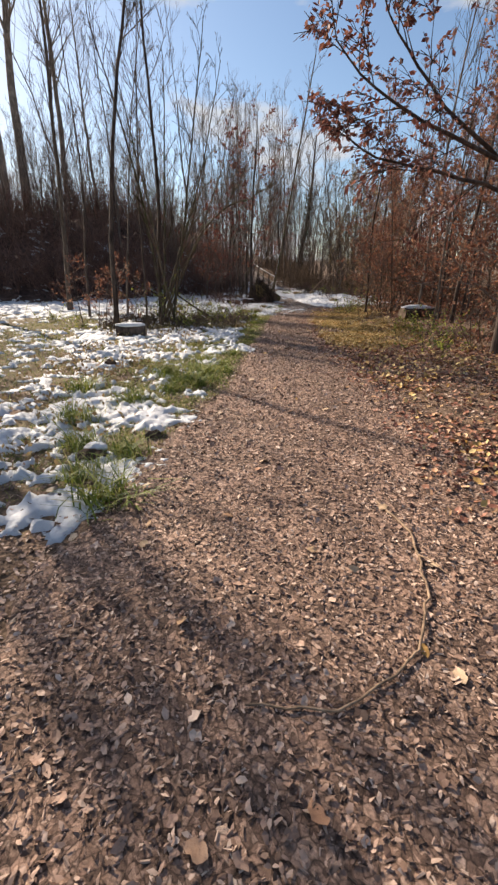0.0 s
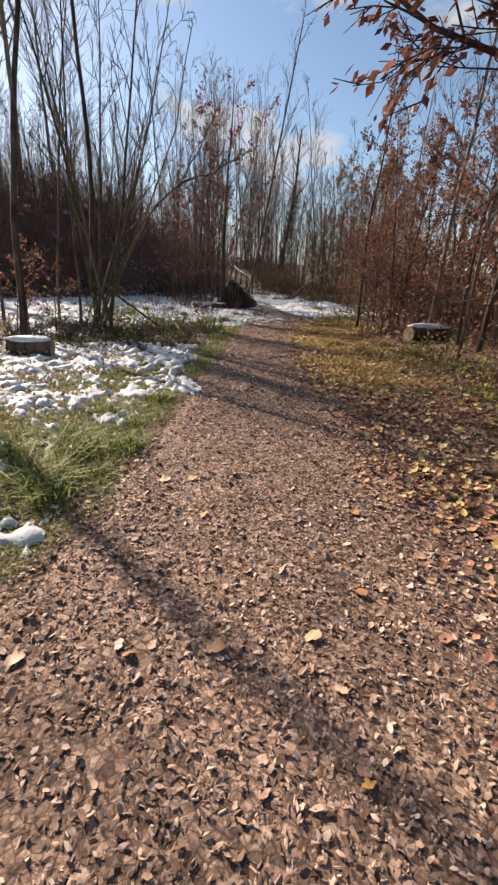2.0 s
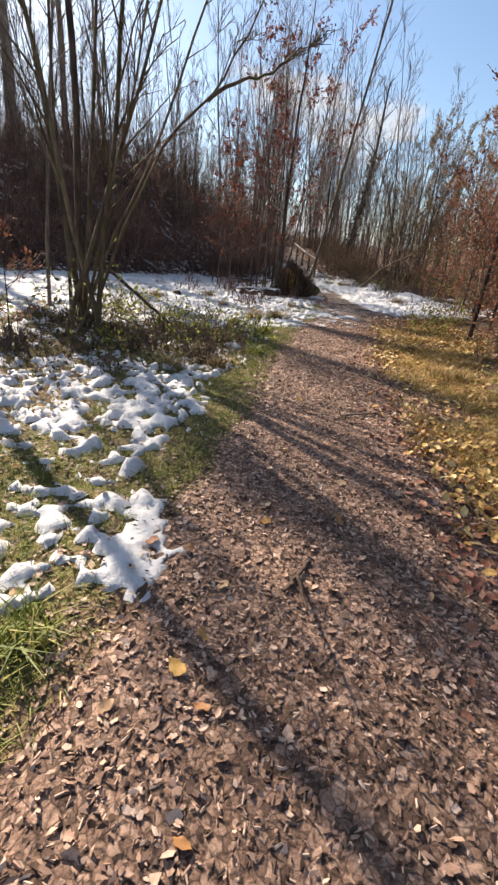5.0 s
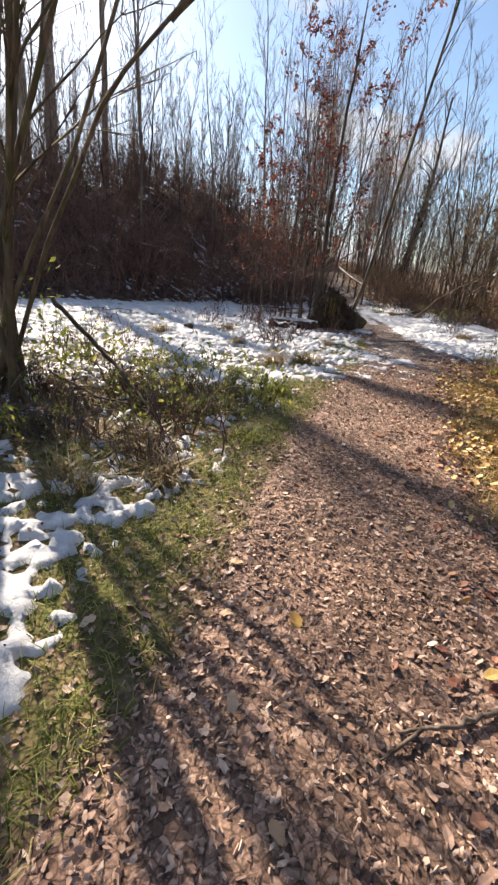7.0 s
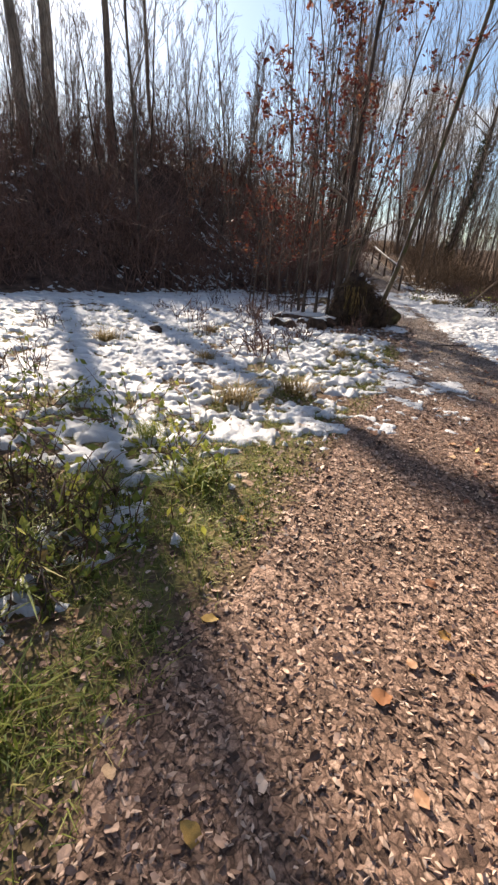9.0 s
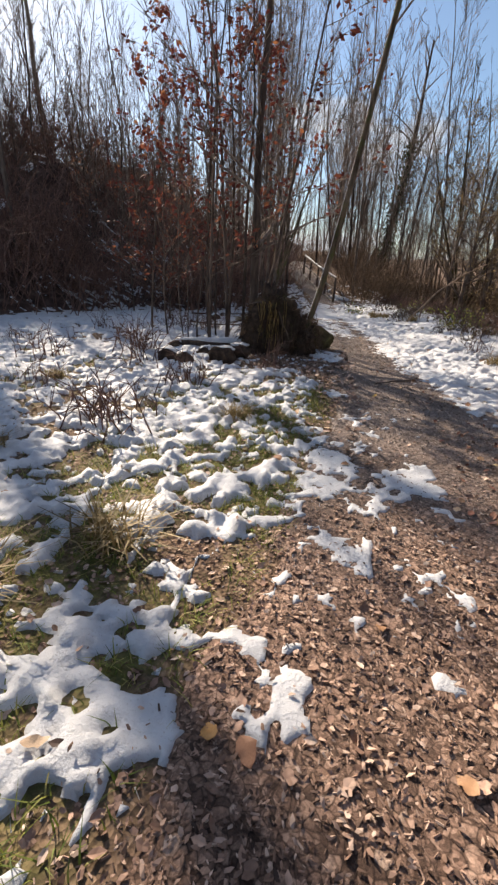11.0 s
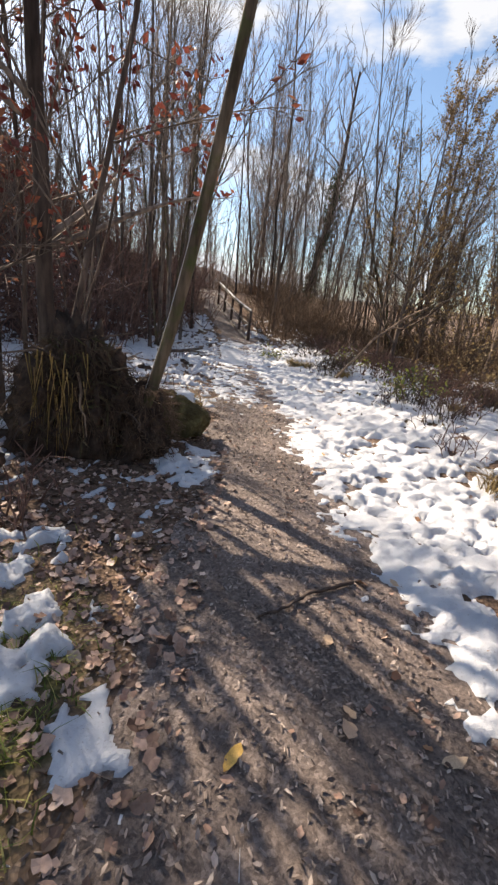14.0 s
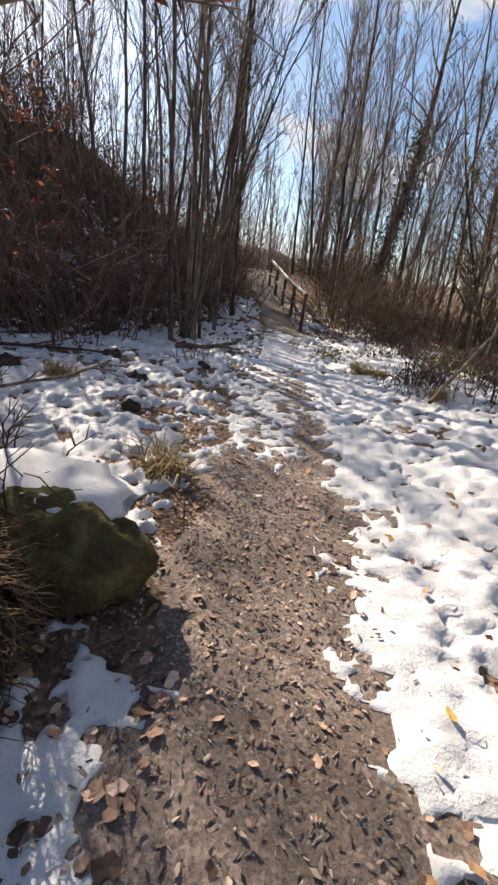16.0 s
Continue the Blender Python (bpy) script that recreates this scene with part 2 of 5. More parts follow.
M_VERGE = leaf_material("red_brown_litter", [(0.0, (0.12, 0.045, 0.032)), (0.4, (0.27, 0.11, 0.07)), (0.75, (0.42, 0.21, 0.13)), (1.0, (0.6, 0.38, 0.2))], 0.0, 0.6)
M_LEAF = leaf_piece_material()
M_EARTH = earth_material("root_earth", (0.02, 0.014, 0.01), (0.062, 0.042, 0.031), (0.14, 0.095, 0.066))
M_MOSS = earth_material("mossy_wood", (0.035, 0.026, 0.016), (0.09, 0.074, 0.032), (0.2, 0.18, 0.078))
M_CUT = earth_material("cut_wood", (0.14, 0.1, 0.07), (0.27, 0.2, 0.14), (0.42, 0.33, 0.24))


# ---------------------------------------------------------------- mesh tools
def mesh_from(name, verts, faces, mats, smooth=False, slots=None):
    """One mesh from arrays: verts (n, 3), faces (m, 3 or 4)."""
    verts, faces = np.asarray(verts, np.float32), np.asarray(faces, np.int32)
    me = bpy.data.meshes.new(name)
    k = faces.shape[1]
    me.vertices.add(len(verts))
    me.vertices.foreach_set("co", verts.ravel())
    me.loops.add(faces.size)
    me.loops.foreach_set("vertex_index", faces.ravel())
    me.polygons.add(len(faces))
    me.polygons.foreach_set("loop_start", np.arange(0, faces.size, k, dtype=np.int32))
    me.polygons.foreach_set("loop_total", np.full(len(faces), k, np.int32))
    me.polygons.foreach_set("use_smooth", np.full(len(faces), smooth))
    for m in (mats if isinstance(mats, (list, tuple)) else [mats]):
        me.materials.append(m)
    if slots is not None:
        me.polygons.foreach_set("material_index", np.asarray(slots, np.int32))
    me.update(calc_edges=True)
    return me


def thing(name, x, y, z, label, category, group=""):
    ob = new(name)
    ob.location = (x, y, z)
    ob.empty_display_size = 0.2
    return tagged(ob, label, category, group)


def part(name, me, parent, label=""):
    ob = new(name, me)
    ob.parent = parent
    return tagged(ob, label)


class Soup:
    """Collects tubes and leaves as quads and gives one mesh."""

    def __init__(self):
        self.v, self.f, self.n = [], [], 0

    def tube(self, pts, radii, sides=5):
        pts = np.asarray(pts, float)
        d = np.gradient(pts, axis=0)
        d /= np.maximum(np.linalg.norm(d, axis=1, keepdims=True), 1e-9)
        up = np.where(np.abs(d[:, 2:3]) > 0.9, np.array([[1.0, 0, 0]]), np.array([[0, 0, 1.0]]))
        if np.abs(d[0, 2]) > 0.75:
            up = np.tile([[1.0, 0.2, 0]], (len(pts), 1))
        a = np.cross(d, up)
        a /= np.maximum(np.linalg.norm(a, axis=1, keepdims=True), 1e-9)
        b = np.cross(d, a)
        ang = np.arange(sides) * (2 * math.pi / sides)
        ring = pts[:, None] + np.asarray(radii)[:, None, None] * (
            np.cos(ang)[None, :, None] * a[:, None] + np.sin(ang)[None, :, None] * b[:, None])
        m = len(pts)
        i = np.arange(m - 1)[:, None] * sides
        j = np.arange(sides)[None]
        j2 = (j + 1) % sides
        q = np.stack([i + j, i + j2, i + sides + j2, i + sides + j], -1).reshape(-1, 4) + self.n
        self.v.append(ring.reshape(-1, 3))
        self.f.append(q)
        self.n += m * sides

    def add(self, v, f):
        self.v.append(v)
        self.f.append(f + self.n)
        self.n += len(v)

    def arrays(self):
        return np.concatenate(self.v), np.concatenate(self.f)

    def mesh(self, name, mat, smooth=True):
        return mesh_from(name, *self.arrays(), mat, smooth)


def turns(rng, n, tilt=0.5, face_up=True):
    """n random rotations: any heading, leaning up to tilt radians from lying flat."""
    yaw = rng.uniform(0, 2 * math.pi, n)
    ax, ay = rng.normal(0, tilt, n), rng.normal(0, tilt, n)
    cz, sz, cx, sx, cy, sy = np.cos(yaw), np.sin(yaw), np.cos(ax), np.sin(ax), np.cos(ay), np.sin(ay)
    z, o = np.zeros(n), np.ones(n)
    rz = np.stack([cz, -sz, z, sz, cz, z, z, z, o], -1).reshape(n, 3, 3)
    rx = np.stack([o, z, z, z, cx, -sx, z, sx, cx], -1).reshape(n, 3, 3)
    ry = np.stack([cy, z, sy, z, o, z, -sy, z, cy], -1).reshape(n, 3, 3)
    return ry @ rx @ rz


def scatter(tv, tf, pos, rot, scale):
    """Template (tv, tf) at many places: arrays of all of them."""
    n, k = len(pos), len(tv)
    v = np.einsum("nij,kj->nki", rot, tv) * np.asarray(scale).reshape(n, -1, 1)[:, :1] + pos[:, None]
    f = tf[None] + (np.arange(n) * k)[:, None, None]
    return v.reshape(-1, 3), f.reshape(-1, tf.shape[1])


# a leaf one unit long, folded along its rib and curled; quads
def leaf_outline(curl, wide):
    """Ovate leaf one unit long with a raised, wavy rim: rib points and rim points."""
    u = np.linspace(-0.5, 0.5, 8)
    w = wide * np.sin((u + 0.5) ** 0.8 * math.pi) ** 0.75 * (1 + 0.13 * np.sin(np.arange(8) * 2.4 + curl * 9))
    rib = np.column_stack([u, 0.05 * np.sin(u * 4 + curl * 20), curl * u * u])
    rim = 0.16 * w * (1.2 + np.sin(np.arange(8) * 1.9 + curl * 30))
    up = np.column_stack([u, rib[:, 1] + w, rib[:, 2] + rim + 0.06 * np.cos(u * 9)])
    lo = np.column_stack([u, rib[:, 1] - w, rib[:, 2] + rim * 0.8])
    v = np.concatenate([rib, up, lo])
    f = []
    for i in range(7):
        f += [(i, i + 1, 9 + i), (i, 9 + i, 8 + i), (i + 1, i, 16 + i), (i + 1, 16 + i, 17 + i)]
    return v, np.array(f)


OVAL_V = np.array([(-0.5, 0, 0.0), (-0.26, 0.2, 0.06), (0.14, 0.27, 0.1), (0.5, 0.03, 0.1), (0.1, -0.25, 0.05), (-0.28, -0.22, 0.08), (-0.04, 0.0, 0.0)])
OVAL_T = np.array([(0, 6, 1), (1, 6, 2), (2, 6, 3), (3, 6, 4), (4, 6, 5), (5, 6, 0)])
RAGGED_V = np.array([(-0.5, 0.02, 0.02), (-0.3, 0.3, 0.05), (-0.02, 0.22, 0.0), (0.2, 0.38, 0.09), (0.42, 0.12, 0.03), (0.5, -0.14, 0.1), (0.12, -0.24, 0.02), (-0.14, -0.38, 0.07), (-0.36, -0.2, 0.03), (0.0, 0.0, 0.0)])
RAGGED_T = np.array([(i, 9, (i + 1) % 9) for i in range(9)])
SCRAP_V = np.array([(-0.5, -0.1, 0.0), (-0.32, 0.26, 0.07), (0.3, 0.3, 0.02), (0.5, -0.02, 0.08), (0.1, -0.32, 0.03)])
SCRAP_T = np.array([(0, 4, 1), (1, 4, 2), (2, 4, 3)])
SMALL_V = np.array([(-0.5, 0, 0), (0.0, 0.26, 0.07), (0.02, 0, 0.0), (0.0, -0.26, 0.07), (0.5, 0, 0.06)])
SMALL_T = np.array([(0, 2, 1), (0, 3, 2), (1, 2, 4), (2, 3, 4)])
CHIP_V = np.array([(-0.5, -0.16, 0), (0.5, -0.12, 0), (0.46, 0.14, 0), (-0.48, 0.18, 0),
                   (-0.42, 0.0, 0.16), (0.42, 0.02, 0.14)])
CHIP_T = np.array([(0, 1, 5), (0, 5, 4), (2, 3, 4), (2, 4, 5)])


FLAKE_V = np.array([(-0.55, -0.06, 0), (-0.1, 0.22, 0.12), (0.52, 0.12, 0.02), (0.36, -0.17, 0.14), (-0.16, -0.2, 0.05)])
FLAKE_T = np.array([(0, 4, 1), (1, 4, 3), (1, 3, 2)])


# ---------------------------------------------------------------- lie of the land
def lattice(ix, iy, seed):
    n = np.sin(ix * 127.1 + iy * 311.7 + seed * 74.7) * 43758.5453
    return n - np.floor(n)


def vnoise(x, y, seed=0):
    ix, iy = np.floor(x), np.floor(y)
    fx, fy = x - ix, y - iy
    fx, fy = fx * fx * (3 - 2 * fx), fy * fy * (3 - 2 * fy)
    a, b = lattice(ix, iy, seed), lattice(ix + 1, iy, seed)
    c, d = lattice(ix, iy + 1, seed), lattice(ix + 1, iy + 1, seed)
    return (a * (1 - fx) + b * fx) * (1 - fy) + (c * (1 - fx) + d * fx) * fy


def fbm(x, y, octaves=4, seed=0):
    s, amp, tot = 0.0, 1.0, 0.0
    for i in range(octaves):
        s = s + amp * vnoise(x * 2 ** i + 17.3 * i, y * 2 ** i - 9.1 * i, seed + i)
        tot += amp
        amp *= 0.5
    return s / tot


def ss(a, b, x):
    t = np.clip((x - a) / (b - a), 0, 1)
    return t * t * (3 - 2 * t)


EDGE_Y = (-8, 0, 2.4, 4.5, 5.8, 9, 11.6, 14, 16.5, 17.8, 19, 21, 23.6, 25.6, 27, 29.5, 33, 37, 42, 50, 70)
EDGE_L = (-1.5, -1.25, -1.1, -0.7, -0.35, 0.0, 0.32, 0.5, 0.85, 1.1, 1.38, 1.6, 1.75, 1.72, 1.6, 1.45, 1.3, 0.9, -0.35, -1.9, -7)
EDGE_R = (1.7, 1.8, 1.9, 2.0, 2.0, 1.95, 1.9, 2.1, 2.6, 2.8, 3.05, 3.42, 2.95, 2.78, 2.72, 2.35, 2.1, 2.0, 0.7, -0.8, -5.6)


def left_edge(y):
    return np.interp(y, EDGE_Y, EDGE_L)


def right_edge(y):
    return np.interp(y, EDGE_Y, EDGE_R)


def bank_in(x, y):
    """How far, in metres, a place lies behind the foot of the bank."""
    foot = np.interp(x, (-60, -16, -9.5, -6, -2.2, -1.0), (12, 20.5, 24.0, 28.5, 31.8, 34.5))
    return (y - foot) * 0.85


def height(x, y):
    x, y = np.asarray(x, float), np.asarray(y, float)
    z = 0.10 * (fbm(x * 0.45, y * 0.45, 3, 3) - 0.5) + 0.05 * (fbm(x * 2.1, y * 2.1, 3, 5) - 0.5)
    off = np.maximum(left_edge(y) - x, x - right_edge(y))
    on = 1 - ss(-0.25, 0.6, off)
    z = z * (1 - 0.8 * on)
    z = z + 0.32 * ss(0.6, 3.5, x - right_edge(y)) * (1 - ss(19, 24, y))
    z = z + 0.33 * np.exp(-((x - right_edge(y) - 2.6) / 1.5) ** 2) * ss(23, 27, y) * (1 - ss(34, 38, y))
    ramp = 2.0 * ss(33.5, 48, y) * (1 - ss(2.5, 8, x)) - 0.5 * ss(8, 16, x) * ss(20, 30, y)
    z = z + ramp
    bank = 4.9 * ss(0.0, 10.0, bank_in(x, y)) * ss(0.9, 10.5, left_edge(y) - x)
    bank = bank * (1 + 0.25 * (fbm(x * 0.2, y * 0.2, 3, 11) - 0.5)) + 0.5 * ss(0.4, 2, bank_in(x, y)) * ss(0.9, 2.5, left_edge(y) - x) * (fbm(x * 0.9, y * 0.9, 3, 12) - 0.35)
    z = z + bank
    r = np.hypot(x - 2, y - 14)
    z = z + ss(70, 260, r) * 9 * ss(-40, 120, y) * (0.8 + 0.4 * fbm(x * 0.012, y * 0.012, 3, 21))
    return z


SPOTS_A = ((1.37, 17.52, 0.22), (1.67, 18.39, 0.2), (2.1, 19.4, 0.34), (1.63, 19.57, 0.24), (1.95, 20.7, 0.18), (0.9, 17.3, 0.16), (0.75, 17.6, 0.15),
           (1.6, 19.85, 0.26), (2.26, 19.63, 0.2), (1.98, 20.8, 0.16), (2.3, 19.3, 0.2), (1.6, 19.3, 0.2), (1.67, 24.75, 0.3), (1.6, 24.5, 0.3),
           (1.3, 22.25, 0.35), (1.68, 21.85, 0.2), (1.05, 19.35, 0.35), (1.75, 24.2, 0.2), (1.56, 19.3, 0.3), (2.28, 19.4, 0.24), (1.3, 18.8, 0.22),
           (1.25, 20.34, 0.15), (1.45, 20.43, 0.16), (1.48, 20.2, 0.13), (1.38, 20.02, 0.14), (1.12, 20.31, 0.14), (1.81, 19.97, 0.12), (1.69, 20.0, 0.12))
SPOTS_B = ((-0.13, 9.0, 0.24), (-0.26, 9.37, 0.18), (-0.38, 9.85, 0.12), (-0.45, 12.4, 0.3), (-0.7, 12.0, 0.35), (-0.25, 11.65, 0.2), (-0.35, 14.4, 0.28),
           (-0.96, 4.5, 0.35), (-0.75, 5.5, 0.2), (-1.15, 3.1, 0.4), (-1.35, 2.5, 0.4), (-0.05, 9.1, 0.15), (-0.31, 11.8, 0.2), (-0.75, 7.6, 0.3), (-0.7, 8.7, 0.3), (-0.1, 15.2, 0.3), (-0.35, 15.9, 0.35), (-0.7, 16.4, 0.4))


def snow_cover(x, y):
    """Share of the ground under snow, 0 to 1."""
    le, re = left_edge(y), right_edge(y)
    d = le - x
    near = ss(0.3, 0.75, d) * ss(1.6, 2.6, y) * np.interp(y, (5.0, 6.2, 9.5, 11.2, 12.6, 14.6, 16.0, 18.5), (0.66, 0.48, 0.48, 0.6, 0.42, 0.42, 0.6, 0.68))
    near = near * (1 - 0.45 * ss(4.0, 5.5, -x) * (1 - ss(13, 18, y)))
    near = near * (1 - 0.5 * ss(5.0, 6.2, y) * (1 - ss(9.0, 10.5, y)) * (1 - ss(0.7, 1.5, d)))
    icy = ss(26.0, 27.5, y) * (1 - ss(34, 36, y))
    far = (0.62 * ss(-0.1 - 0.4 * icy, 0.35 - 0.5 * icy, d) + 0.14 * ss(0.3, 1.6, d)) * ss(15.6, 17.4, y)
    left = np.maximum(near, far) * (1 - (0.6 + 0.4 * ss(6, 9, -x)) * ss(-0.5, 1.5, bank_in(x, y)) * ss(0.6, 2.5, d))
    left = left * (1 - 0.9 * ss(22.7, 23.3, y) * (1 - ss(25.2, 26.0, y)) * (1 - ss(1.5, 2.4, d))) * (1 - 0.8 * ss(21.4, 22.2, y) * (1 - ss(22.7, 23.3, y)) * (1 - ss(0.35, 0.8, d)))
    right = ss(-0.32, 0.16, x - re) * ss(19.5, 22.5, y) * (0.95 - 0.4 * ss(1.2, 4.5, x - re)) * (1 - 0.85 * ss(9, 13, x)) * (1 - 0.6 * ss(33.5, 36.5, y))
    on = (d < 0) & (x < re)
    trail = np.where(on, 0.16 * ss(17, 18.3, y) * (1 - ss(20.6, 22, y)) * (1 - ss(0.3, 1.6, -d))
                     + (0.8 - 0.66 * ss(0.55, 0.95, x - le)) * ss(26.3, 27.8, y) * (1 - ss(34, 37, y))
                     + 0.34 * ss(29, 33, y) * (1 - ss(35, 37, y)), 0)
    c = np.maximum(np.maximum(left, right), trail) * (1 - 0.7 * ss(38, 46, y))
    for a, b, r in SPOTS_A + SPOTS_B:
        c = np.maximum(c, 0.86 * np.exp(-(((x - a) ** 2 + (y - b) ** 2) / (r * r)) ** 1.5))
    return c


def snow_field(x, y):
    n = 0.24 * fbm(x * 1.1 + 3.1, y * 1.1, 3, 31) + 0.32 * fbm(x * 4.8 + y * 0.9, y * 4.8 - x * 0.9, 3, 37) + 0.44 * fbm(x * 11.5 - y * 3, y * 11.5 + x * 3, 3, 39)
    n = n - 0.12 * ss(0.66, 0.8, fbm(x * 7.3 + y * 2, y * 7.3 - x * 2, 2, 49))
    trodden = ss(-0.3, 0.1, np.minimum(x - left_edge(y), right_edge(y) - x))
    n = n + trodden * (0.2 * (fbm(x * 21, y * 21, 2, 45) - 0.5) + 0.1 * (fbm(x * 8, y * 8, 2, 47) - 0.5))
    spread = np.clip((n - 0.5) * 3.6 + 0.5, 0, 1)
    return spread - (1 - snow_cover(x, y))


def snow_depth(x, y):
    m = snow_field(x, y)
    k = np.clip(m / 0.34, 0, 1)
    wx = x + 0.22 * (fbm(x * 2.7, y * 2.7, 3, 55) - 0.5)
    wy = y + 0.22 * (fbm(x * 2.7, y * 2.7, 3, 57) - 0.5)
    lump = fbm(wx * 7.4 + wy * 1.9, wy * 8.0 - wx * 1.6, 4, 41)
    fine = fbm(wx * 17 + wy * 5, wy * 17 - wx * 5, 2, 43)
    full = 0.04 * np.sqrt(k * (2 - k)) + k * (0.12 * (lump - 0.36) + 0.06 * (fine - 0.5))
    thin = 0.2 + 0.8 * ss(-0.1, 0.35, np.maximum(left_edge(y) - x, x - right_edge(y)))
    return np.where(m > 0, full * thin + 0.016 * (1 - thin) * ss(0.0, 0.05, m), np.maximum(m * 0.6, -0.06)) - 0.012


def axis(lo, hi, step, far):
    """Coordinates that are dense from lo to hi and thin out to the horizon."""
    out = [lo]
    s = step
    while out[-1] > -far:
        s *= 1.35
        out.append(out[-1] - s)
    up = [hi]
    s = step
    while up[-1] < far:
        s *= 1.35
        up.append(up[-1] + s)
    return np.array(out[:0:-1] + list(np.arange(lo, hi, step)) + up)


def sheet(name, xs, ys, zfun, mat, keep=None, zone=None):
    X, Y = np.meshgrid(xs, ys)
    Z = zfun(X, Y)
    nx, ny = len(xs), len(ys)
    i = np.arange(ny - 1)[:, None] * nx + np.arange(nx - 1)[None]
    f = np.stack([i, i + 1, i + nx + 1, i + nx], -1).reshape(-1, 4)
    v = np.stack([X, Y, Z], -1).reshape(-1, 3)
    if keep is not None:
        k = keep(X, Y).reshape(-1)
        f = f[k[f].any(1)]
        used, inv = np.unique(f, return_inverse=True)
        v, f = v[used], inv.reshape(-1, 4)
    me = mesh_from(name, v, f, mat, True)
    if zone is not None:
        layer = me.color_attributes.new("zone", "FLOAT_COLOR", "POINT")
        layer.data.foreach_set("color", zone(v[:, 0], v[:, 1]).astype(np.float32).ravel())
    return new(name, me)


def grassy(x, y):
    le, re = left_edge(y), right_edge(y)
    g = ss(-0.1, 0.3, le - x) * (1 - ss(1.2, 2.6, le - x)) * ss(2, 5, y) * (1 - ss(21.8, 23.2, y))
    g = np.maximum(g, 0.6 * ss(1.5, 4, le - x) * (1 - ss(21, 25, y)))
    g = np.maximum(g, ss(-0.2, 0.5, x - re) * (1 - ss(1.5, 2.4, x - re)) * ss(8.5, 10.5, y) * (1 - ss(17.5, 20, y)))
    g = np.maximum(g, 1.0 * np.exp(-((x - 10.0) / 2.2) ** 2 - ((y - 42) / 3.0) ** 2))
    return g * ss(0.3, 0.55, fbm(x * 1.1, y * 1.1, 3, 51) + 0.12)


def ground_zone(x, y):
    g = grassy(x, y)
    b = ss(-0.5, 1.0, bank_in(x, y)) * ss(0.5, 1.5, left_edge(y) - x)
    return np.stack([g * (1 - b), np.zeros_like(g), b, np.ones_like(g)], -1)


def path_zone(x, y):
    g = ss(17.5, 21, y + 1.2 * (fbm(x * 1.4, y * 1.4, 3, 61) - 0.5))
    return np.stack([np.zeros_like(g), g, np.zeros_like(g), np.ones_like(g)], -1)


def path_z(x, y):
    off = np.maximum(left_edge(y) - x, x - right_edge(y)) + 0.5 * (fbm(x * 1.6, y * 1.6, 4, 71) - 0.5)
    off = off - 0.35 * ss(18.5, 20.5, y) * (x > 0.5 * (left_edge(y) + right_edge(y)))
    return height(x, y) + np.clip(0.022 - 0.10 * ss(-0.15, 0.25, off), -0.06, 0.03) + 0.012 * (fbm(x * 9, y * 9, 2, 73) - 0.5)


ground = tagged(sheet("ground", axis(-6.0, 7.0, 0.12, 520), axis(-2.0, 46.0, 0.12, 520), height, M_SOIL, None, ground_zone),
                "leaf-strewn woodland ground with patches of grass", "ground", "", "structure")
footpath = tagged(sheet("path", np.arange(-3.2, 4.6, 0.065), np.concatenate([np.arange(-5.0, 34.0, 0.065), np.arange(34, 60, 0.1)]), path_z, M_PATH,
                        lambda x, y: (x > left_edge(y) - 0.7) & (x < right_edge(y) + 0.7), path_zone),
                  "brown woodchip footpath strewn with dry leaves", "path", "", "structure")
snow = tagged(sheet("snow", np.concatenate([np.arange(-20, -6, 0.18), np.arange(-6, -2.6, 0.075), np.arange(-2.6, 0.8, 0.034), np.arange(0.8, 2.6, 0.024), np.arange(2.6, 4.7, 0.04), np.arange(4.7, 6.5, 0.085), np.arange(6.5, 14, 0.2)]), np.concatenate([np.arange(1.4, 17.0, 0.038), np.arange(17.0, 26.0, 0.026), np.arange(26.0, 30, 0.045), np.arange(30, 40, 0.1)]), lambda x, y: np.maximum(height(x, y), path_z(x, y)) + snow_depth(x, y),
                    M_SNOW, lambda x, y: snow_field(x, y) > -0.06),
              "melting patches of lumpy white snow on the grass", "snow", "", "structure")


def surface(x, y):
    """Top of ground, path or snow."""
    base = np.maximum(height(x, y), path_z(x, y))
    return base + np.maximum(snow_depth(x, y), 0)


def gz(x, y):
    return float(surface(np.array([x]), np.array([y]))[0])


# ---------------------------------------------------------------- trees
def bent(start, way, length, segs, rng, wobble=0.08, lift=0.0):
    """A wandering line of points."""
    way = np.array(way, float)
    way /= np.linalg.norm(way)
    pts = [np.array(start, float)]
    for _ in range(segs):
        way = way + rng.normal(0, wobble, 3) + np.array([0, 0, lift])
        way /= np.linalg.norm(way)
        pts.append(pts[-1] + way * (length / segs))
    return np.array(pts)


def along(pts, t):
    k = t * (len(pts) - 1)
    i = min(int(k), len(pts) - 2)
    return pts[i] + (pts[i + 1] - pts[i]) * (k - i), pts[i + 1] - pts[i]


def off_axis(d, angle, rng):
    d = d / np.linalg.norm(d)
    a = np.cross(d, (0.3, 0.7, 0.2))
    a /= np.linalg.norm(a)
    b = np.cross(d, a)
    th = rng.uniform(0, 2 * math.pi)
    return d * math.cos(angle) + (a * math.cos(th) + b * math.sin(th)) * math.sin(angle)


